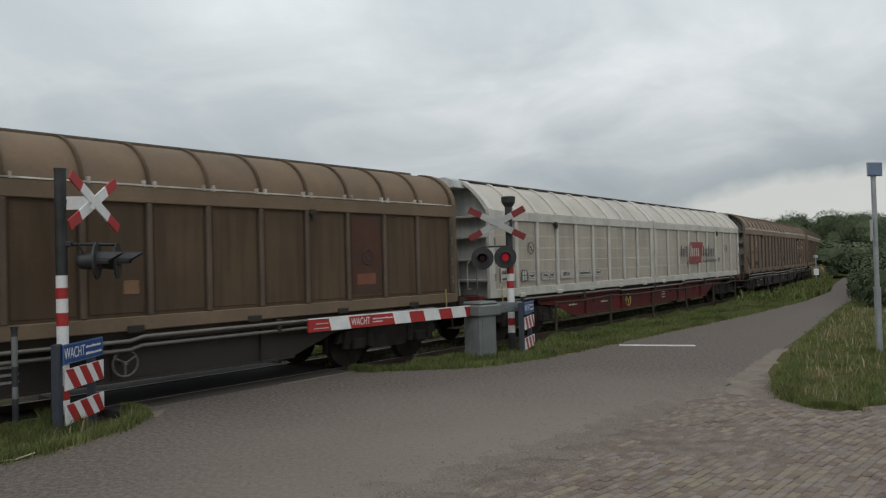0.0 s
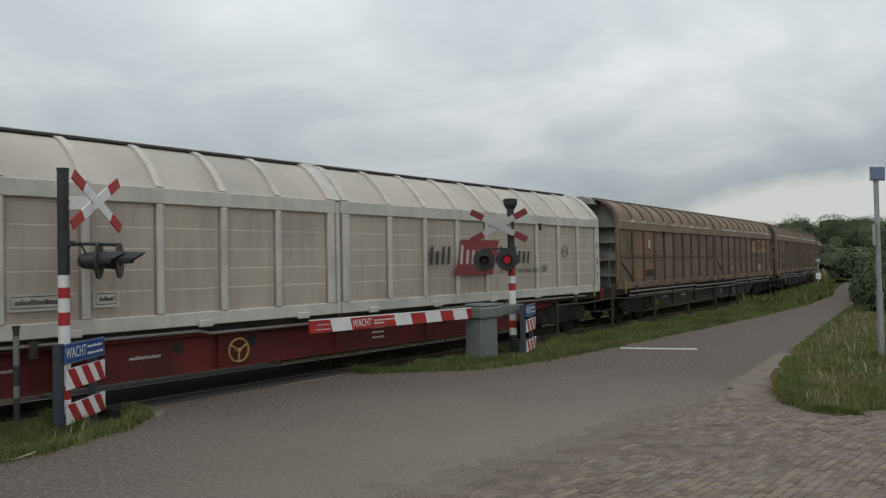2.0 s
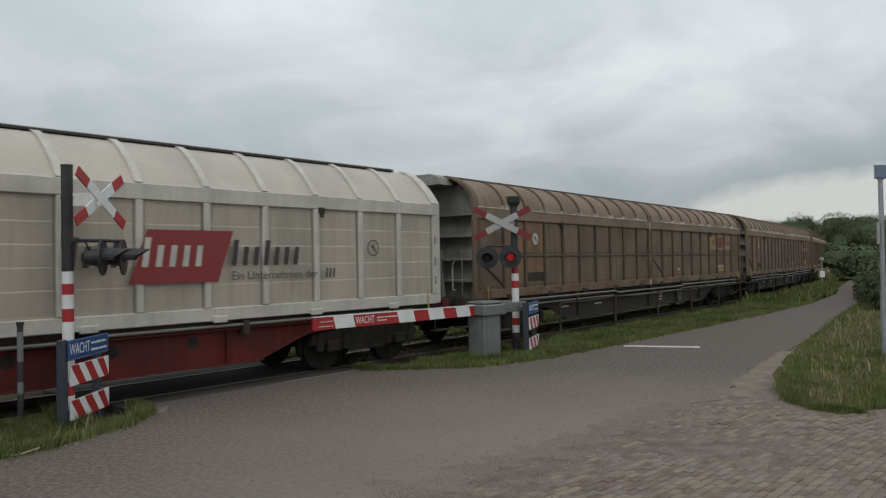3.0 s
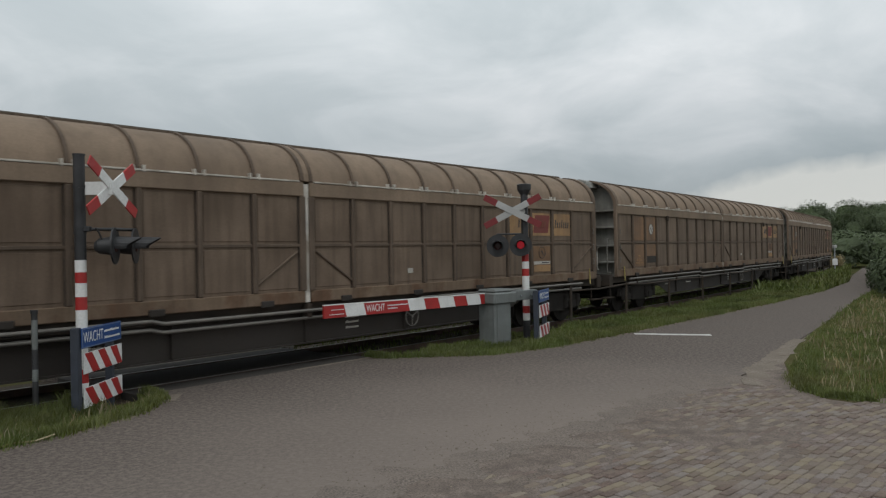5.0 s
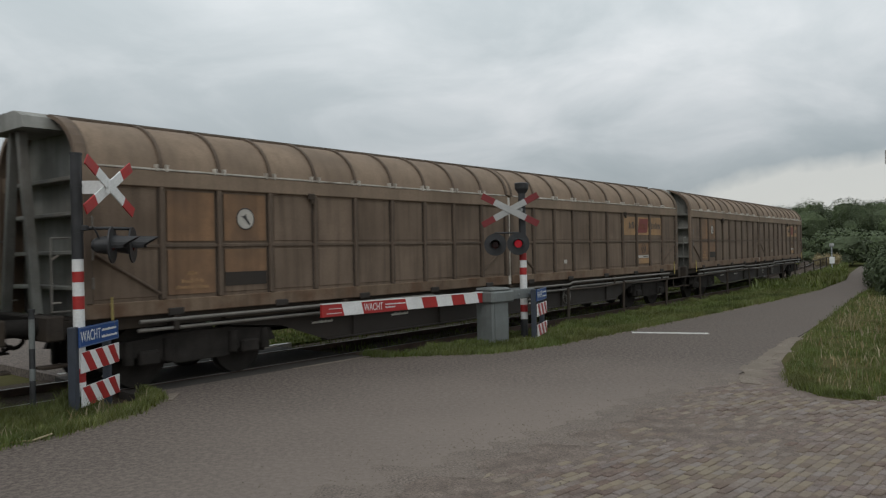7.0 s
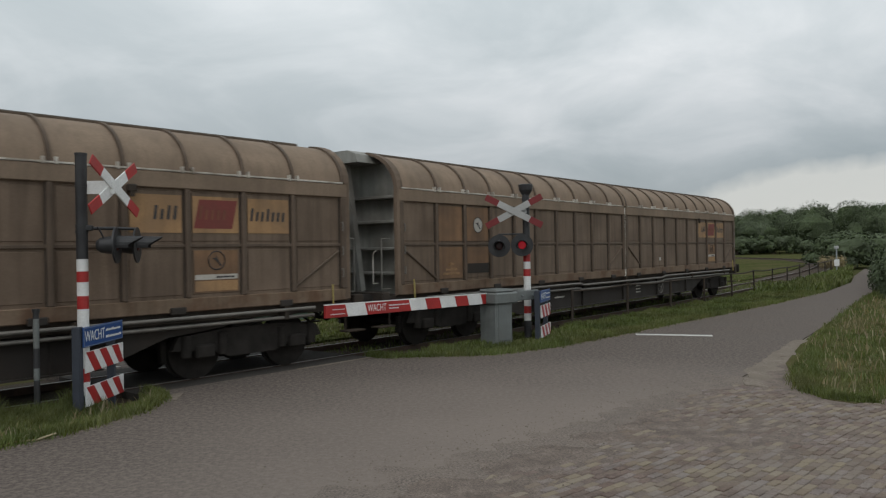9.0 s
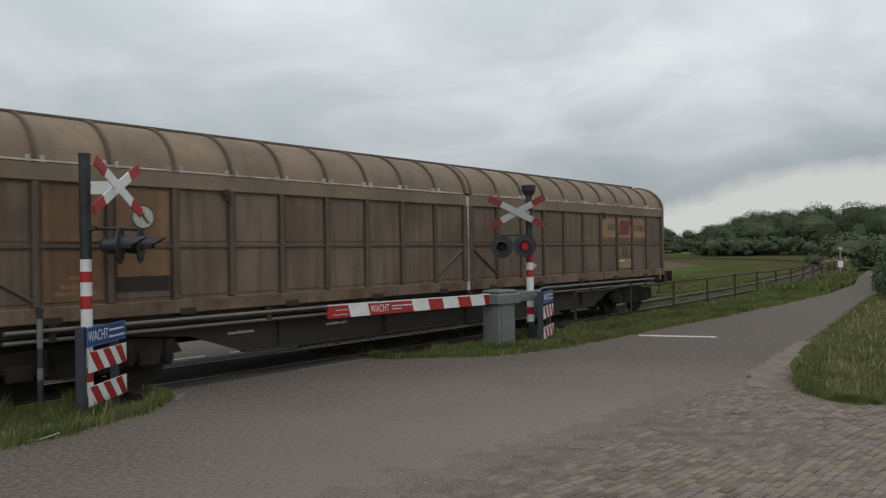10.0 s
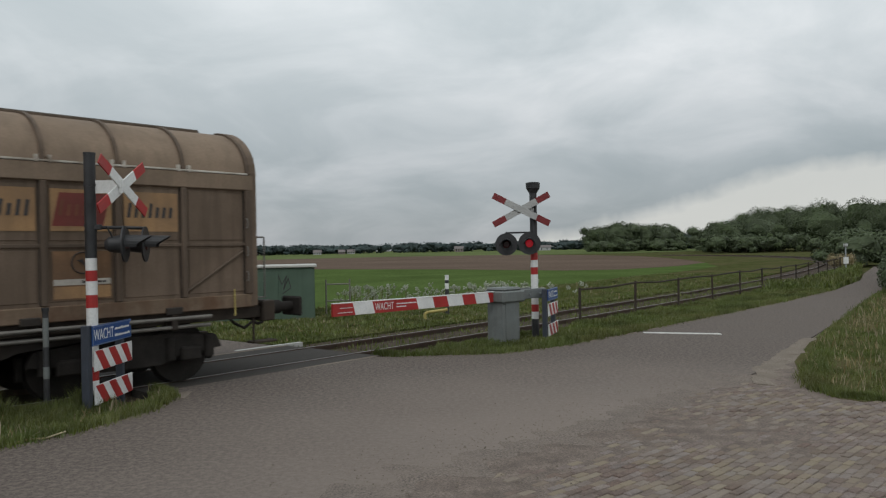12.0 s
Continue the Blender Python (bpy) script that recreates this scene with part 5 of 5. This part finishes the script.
def foliage(name, clumps, per, mat, label, category, size, seedv=1):
    """Leaf clusters on the shells of overlapping clumps (x, y, z, radius, height)."""
    g = np.random.default_rng(seedv)
    cl = np.array(clumps)
    n = np.maximum(8, (per / 50 * 6.28 * cl[:, 3] * cl[:, 4] / size ** 2)).astype(int)
    c = np.repeat(cl, n, axis=0)
    N = len(c)
    a, sb = g.uniform(0, 6.283, N), g.uniform(-0.75, 1, N)
    cb = np.sqrt(1 - sb ** 2)
    lump = 1 + 0.09 * np.sin(a * 3 + c[:, 0]) * np.cos(sb * 5 + c[:, 1]) + 0.05 * np.sin(a * 7 + c[:, 1] * 3) * np.sin(sb * 9 + c[:, 0])
    k = np.sqrt(g.uniform(0.72, 1.03, N)) * lump
    P = np.stack([c[:, 0] + np.cos(a) * cb * c[:, 3] * k, c[:, 1] + np.sin(a) * cb * c[:, 3] * k, np.maximum(c[:, 2] + sb * c[:, 4] * k, 0.0)], 1)
    s = (size * g.uniform(0.45, 1.2, N))[:, None]
    out = np.stack([np.cos(a) * cb, np.sin(a) * cb, sb + 0.35], 1)
    d = out + g.normal(0, 0.30, (N, 3))
    d /= np.linalg.norm(d, axis=1)[:, None]
    e = np.cross(d, g.normal(0, 1, (N, 3)))
    e /= np.linalg.norm(e, axis=1)[:, None]
    h = np.cross(d, e)
    V = np.stack([P - e * s, P + h * s * 0.7 + d * s * 0.2, P + e * s * 0.9, P - h * s * 0.6 - d * s * 0.15], 1).reshape(-1, 3)
    # shaded inner mass of each clump, so that no light shows through it
    th, ph = np.meshgrid(np.arange(9) * 6.283 / 9, np.linspace(-1.2, 1.45, 6))
    ball = np.stack([np.cos(th) * np.cos(ph), np.sin(th) * np.cos(ph), np.sin(ph)], -1).reshape(-1, 3)
    quads = [(r * 9 + q, r * 9 + (q + 1) % 9, (r + 1) * 9 + (q + 1) % 9, (r + 1) * 9 + q) for r in range(5) for q in range(9)]
    cv = (cl[:, None, :3] + ball[None] * cl[:, None, [3, 3, 4]] * g.uniform(0.58, 0.80, (len(cl), 54, 1)))
    cv[..., 2] = np.maximum(cv[..., 2], 0.0)
    faces = np.arange(4 * N).reshape(N, 4).tolist() + [tuple(4 * N + 54 * c + q for q in f) for c in range(len(cl)) for f in quads]
    me = bpy.data.meshes.new(name)
    me.from_pydata(V.tolist() + cv.reshape(-1, 3).tolist(), [], faces)
    me.materials.append(M[mat])
    return tagged(new(name, me), label, category, kind="stuff")


def polar(az, dist):
    return dist * math.sin(radians(az)), dist * math.cos(radians(az))


def wood(name, az0, az1, d0, d1, n, hh, r, mat, label, size, per, seedv, shape=None):
    """A wood of many crowns with trunks, between two bearings and distances."""
    rr = random.Random(seedv)
    cl, V, F = [], [], []
    for k in range(n):
        az, d = rr.uniform(az0, az1), rr.uniform(d0, d1)
        x, y = polar(az, d)
        h = hh * rr.uniform(0.80, 1.07) * (shape((az - az0) / (az1 - az0)) if shape else 1)
        rad = r * rr.uniform(0.7, 1.25)
        cl.append((x, y, h * 0.55, rad, h * 0.45))
        for q in range(4):
            cl.append((x + rr.uniform(-rad, rad), y + rr.uniform(-rad, rad), h * (0.18 if q == 0 else rr.uniform(0.25, 0.84)), rad * 0.46, h * 0.21))
        i = len(V)
        w = 0.16 * hh / 10
        for q in range(5):
            a = 6.283 * q / 5
            V += [(x + math.cos(a) * w, y + math.sin(a) * w, -0.2), (x + math.cos(a) * w * 0.4, y + math.sin(a) * w * 0.4, h * 0.7)]
        F += [(i + 2 * q, i + 2 * ((q + 1) % 5), i + 2 * ((q + 1) % 5) + 1, i + 2 * q + 1) for q in range(5)]
    foliage(name, cl, per, mat, label, "wood", size, seedv)
    stuff_mesh(name + "_trunks", V, F, M["bark"], "trunks within the " + label, "wood")


wood("wood_right", 19.2, 35, 205, 262, 76, 12.2, 5.8, "leaf", "dark green deciduous wood along the railway", 0.20, 26, 11, lambda u: 0.46 + 0.54 * min(1, u * 4.4))
wood("undergrowth_right", 19.4, 36, 192, 206, 56, 4.4, 2.3, "leaf", "green undergrowth at the edge of the wood", 0.26, 30, 21)
wood("wood_middle", 11.4, 16.9, 300, 330, 34, 10.8, 5.4, "leaf", "rounded green copse beyond the field", 0.36, 32, 12, lambda u: 0.90 + 0.14 * math.sin(3.1 * u))
wood("undergrowth_middle", 11.0, 17.4, 292, 298, 26, 4.5, 2.8, "leaf", "green undergrowth below the copse", 0.36, 32, 22)
wood("wood_gap", 16.5, 20.5, 420, 470, 20, 9.0, 7.0, "hazed_leaf", "hazy trees behind the copse", 0.9, 34, 23)
wood("wood_far", -32, 12, 620, 700, 150, 8.3, 9.0, "hazed_leaf", "hazy distant tree line on the horizon", 1.2, 30, 13)
wood("wood_left", -60, -18, 820, 900, 70, 10, 11.0, "hazed_leaf", "hazy distant trees on the horizon", 1.6, 30, 14)
wood("scrub_right", 27.5, 42, 72, 115, 46, 3.2, 2.2, "leaf", "low dark scrub beside the railway", 0.17, 34, 15)
rr = random.Random(5)
foliage("hedge", [(0.578 * (27 + 0.8 * k) + rr.uniform(0.9, 1.9), 27 + 0.8 * k, 0.45 + 0.2 * rr.random(), 0.8 + 0.4 * rr.random(), 0.9 + 0.35 * rr.random()) for k in range(26)],
        40, "leaf", "overgrown green hedge beside the lane", "hedge", 0.075, 16)
foliage("reeds", [(29.3 + 0.5 * k, 57.2 - 0.3 * k, 0.6, 0.45, 0.6) for k in range(3)], 40, "dry_grass", "tuft of pale dry reeds beside the lane", "reeds", 0.06, 17)


def house(az, dist, w, h, white):
    """A small far farmhouse: walls, pitched roof, windows, chimney."""
    x, y = polar(az, dist)
    hs = empty("farmhouse", pose(x, y, 0, 0, 0, -az), "distant %s farmhouse with a dark pitched roof" % ("pale" if white else "brick"), "house", "far farmhouses")
    made("wall", lambda bm: bx(bm, -w / 2, w / 2, 0, 7, -0.2, h), M["house_white" if white else "house_wall"], hs)
    made("roof", lambda bm: prism(bm, [(-0.4, h), (7.4, h), (3.5, h + 1.9)], lambda p, k: ((w / 2 + 0.3) * (1 if k else -1), p[0], p[1])), M["house_roof"], hs)
    for q in (-0.3, 0.0, 0.3):
        made("window", lambda bm: bx(bm, w * q - 0.4, w * q + 0.4, -0.05, 0.02, 0.5, h - 0.3), M["glass"], hs)


for az, dist, w, h, white in ((-9.4, 590, 6, 1.6, True), (-7.6, 585, 5, 1.6, False), (-6.9, 610, 6, 1.7, True), (7.4, 600, 14, 2.2, True), (1.2, 610, 7, 2.6, False)):
    house(az, dist, w, h, white)

# ---- brick drive, last ----
DRIVE = [(4.98, 11.9), (4.18, 10.95), (3.49, 10.36), (2.63, 9.49), (2.03, 8.74), (1.43, 8.08), (0.97, 7.66), (0.49, 7.38), (-0.69, 6.09), (-3.2, 3.36), (-8, -4.04), (14, -4), (14, 10.75), (8, 10.15), (5.6, 9.6), (5.0, 9.28), (4.72, 9.6), (4.66, 10.3), (4.92, 11.25), (5.7, 12.6)]
BED_OUTLINE = DRIVE[:DRIVE.index((8, 10.15))] + [(8, 10.6), (6.6, 10.6), (6.3, 11.4), (6.5, 12.9), (5.7, 12.6)]
# gravel at the lane's corner and along the ragged edge of the asphalt
top("gravel_patch", lambda bm: slab(bm, [(4.18, 10.96), (5.0, 11.95), (6.41, 14.04), (9.75, 18.87), (10.1, 18.7), (7.5, 15.1), (6.05, 12.6), (5.15, 11.2), (4.85, 10.3), (4.70, 10.25), (4.45, 10.9)], -0.2, -0.010), M["gravel"],
    "sandy gravel at the corner of the lane", "gravel", kind="structure")
EDGE = [Vector(p) for p in [(4.6, 11.5), (4.18, 10.99), (3.49, 10.4), (2.63, 9.53), (2.03, 8.78), (1.45, 8.15), (0.97, 7.71), (0.48, 7.36), (-0.16, 6.71), (-0.69, 6.13), (-2.0, 4.7)]]


def edge_point(u):
    i = min(int(u), len(EDGE) - 2)
    return EDGE[i].lerp(EDGE[i + 1], u - i)


def ragged(bm, line=None, n=(-0.74, 0.67), k1=0.55, k2=0.50, zb=-0.0065):
    """A thin uneven spill along a line: feathered onto the road on the one side, down to zb on the other."""
    line, n, rows = line or EDGE, Vector(n), []
    for k in range(241):
        u = k * (len(line) - 1) / 240
        i = min(int(u), len(line) - 2)
        p = Vector(line[i]).lerp(Vector(line[i + 1]), u - i)
        w1 = 0.10 + k1 * max(0, noise.noise((u * 2.3, 1, 0)) + 0.25) + 0.05 * noise.noise((u * 11, 5, 0))
        w2 = 0.06 + k2 * max(0, noise.noise((u * 1.9, 9, 0)) + 0.2) + 0.04 * noise.noise((u * 13, 3, 0))
        a, b = p + n * max(0.015, w1), p - n * max(0.015, w2)
        rows.append([bm.verts.new(c) for c in ((*a, -0.05), (*a, 0.0012), (*(p + n * 0.02), 0.005), (*b, zb), (*b, -0.05))])
    for u, v in zip(rows, rows[1:]):
        for k in range(5):
            bm.faces.new((u[k], u[(k + 1) % 5], v[(k + 1) % 5], v[k]))
    bm.faces.new(rows[0][::-1])
    bm.faces.new(rows[-1])
    bmesh.ops.recalc_face_normals(bm, faces=bm.faces[:])


top("gravel_edge", ragged, M["dust"], "sand and fine gravel spilled over the asphalt's edge", "gravel", kind="structure")
RIGHT_EDGE = [(4.5, 10.7), (5.0, 11.98), (5.7, 13.0), (6.41, 14.07), (7.6, 15.8)]
top("gravel_shoulder", lambda bm: ragged(bm, RIGHT_EDGE, (-0.80, 0.6), 0.12, 0.55, -0.006), M["gravel"], "sandy shoulder between lane and grass", "gravel", kind="structure")
LEFT_GRASS = [(-8.05, 4.35), (-5.42, 7.05), (-4.66, 7.93), (-4.15, 8.69), (-3.80, 9.68), (-3.78, 10.6), (-4.2, 11.1)]
top("gravel_left", lambda bm: ragged(bm, LEFT_GRASS, (0.75, -0.6), 0.10, 0.25, -0.03), M["joint"], "dark soil along the edge of the verge", "gravel", kind="structure")
MID_GRASS = [(-1.25, 14.4), (-0.92, 14.24), (0.98, 14.34), (2.43, 15.38), (4.64, 17.83), (8.42, 22.15), (11.98, 26.35), (16.35, 31.85)]
top("gravel_mid", lambda bm: ragged(bm, MID_GRASS, (0.6, -0.75), 0.10, 0.25, -0.03), M["joint"], "dark soil along the edge of the verge", "gravel", kind="structure")


def tufts(name, line, n, count, h0, h1, seedv):
    """Grass leaning over an edge."""
    rr, V, F, n = random.Random(seedv), [], [], Vector(n)
    for _ in range(count):
        u = rr.uniform(0, len(line) - 1.001)
        i = int(u)
        p = Vector(line[i]).lerp(Vector(line[i + 1]), u - i)
        p = p + n * (rr.gauss(-0.06, 0.09) + 0.10 * noise.noise((u * 9, seedv, 0)))
        h, w, a, b = rr.uniform(h0, h1), 0.005 * (1 + p.length / 22), rr.uniform(0, 6.283), rr.uniform(0, 6.283)
        i = len(V)
        V += [(p.x - math.cos(a) * w, p.y - math.sin(a) * w, -0.02), (p.x + math.cos(a) * w, p.y + math.sin(a) * w, -0.02),
              (p.x + math.cos(b) * h * 0.5, p.y + math.sin(b) * h * 0.5, h)]
        F.append((i, i + 1, i + 2))
    stuff_mesh(name, V, F, M["grass"], "short grass growing over the lane's edge", "grass")


tufts("edge_grass_left", LEFT_GRASS, (0.75, -0.6), 9000, 0.03, 0.14, 41)
tufts("edge_grass_mid", MID_GRASS, (0.6, -0.75), 12000, 0.03, 0.15, 42)
tufts("edge_grass_right", [(5.3, 9.5), (5.08, 9.7), (5.02, 10.3), (5.32, 11.2), (6.15, 12.65), (7.55, 15.05), (9.85, 18.85), (15.1, 26.75), (21.5, 35.95), (28.2, 44.6)], (-0.8, 0.55), 15000, 0.03, 0.13, 43)


def stones(count, seedv):
    rr = random.Random(seedv)
    V, F = [], []
    for _ in range(count):
        p = edge_point(rr.uniform(0, len(EDGE) - 1.001)) + Vector((-0.74, 0.67)) * rr.gauss(0.15, 0.55)
        r = rr.uniform(0.004, 0.013)
        i = len(V)
        for q in range(4):
            t = 6.283 * (q + rr.random() * 0.6) / 4
            V.append((p.x + math.cos(t) * r, p.y + math.sin(t) * r, 0.001))
        V.append((p.x, p.y, r * rr.uniform(0.6, 1.2)))
        F += [(i + q, i + (q + 1) % 4, i + 4) for q in range(4)]
    stuff_mesh("loose_stones", V, F, M["gravel"], "small loose stones on the asphalt", "gravel")


stones(1800, 31)
drive_bed = top("drive", lambda bm: slab(bm, BED_OUTLINE, -0.25, -0.0075), M["joint"], "sand-jointed drive of worn clay pavers", "paving", kind="structure")
bm = bmesh.new()
bx(bm, -0.082, 0.082, -0.039, 0.039, -0.03, 0.03, 0.006)
brick_mesh = mesh_of("brick", bm, M["brick"])
rr = random.Random(9)
BR_ANG = radians(42)
ux, uy = Vector((math.cos(BR_ANG), math.sin(BR_ANG))), Vector((-math.sin(BR_ANG), math.cos(BR_ANG)))
spots = []
for j in range(-75, 135):
    for i in range(-25, 105):
        c = ux * ((i + 0.5 * (j % 2)) * 0.171) + uy * (j * 0.085)
        c += uy * 0.10 * math.sin(c.dot(ux) * 0.9)
        if -1.2 < c.x < 10.5 and 4.6 < c.y < 11.2 and inside(c, DRIVE):
            # sunk, sanded-over places leave bricks covered
            cover = noise.noise((c.x * 0.55, c.y * 0.55, 7.0)) + 0.35 * noise.noise((c.x * 2.1, c.y * 2.1, 2.0))
            edge = min(1.0, (0.77 * c.x - 0.64 * c.y + 4.05) / 1.6)
            z = -0.0305 - 0.022 * max(0, cover + 0.05) - 0.016 * max(0, 0.6 - edge) + rr.uniform(-0.006, 0.006)
            spots.append((c.copy(), z, rr.uniform(-2.2, 2.2), rr.uniform(-1.5, 1.5)))
spots.sort(key=lambda q: (q[0] - Vector((2.6, 6.9))).length)
for c, z, a, tl in spots[:300]:
    ob = new("brick", brick_mesh)
    ob.parent = drive_bed
    ob.matrix_basis = pose(c.x, c.y, z, tl, tl * 0.5, math.degrees(BR_ANG) + a)
base_v = [v.co.copy() for v in brick_mesh.vertices]
base_f = [tuple(p.vertices) for p in brick_mesh.polygons]
V, F = [], []
for c, z, a, tl in spots[300:]:
    m = pose(c.x, c.y, z, tl, tl * 0.5, math.degrees(BR_ANG) + a)
    i = len(V)
    V += [m @ v for v in base_v]
    F += [tuple(i + k for k in f) for f in base_f]
rest = stuff_mesh("bricks", V, F, M["brick"], "", "")
rest.parent = drive_bed

motions()
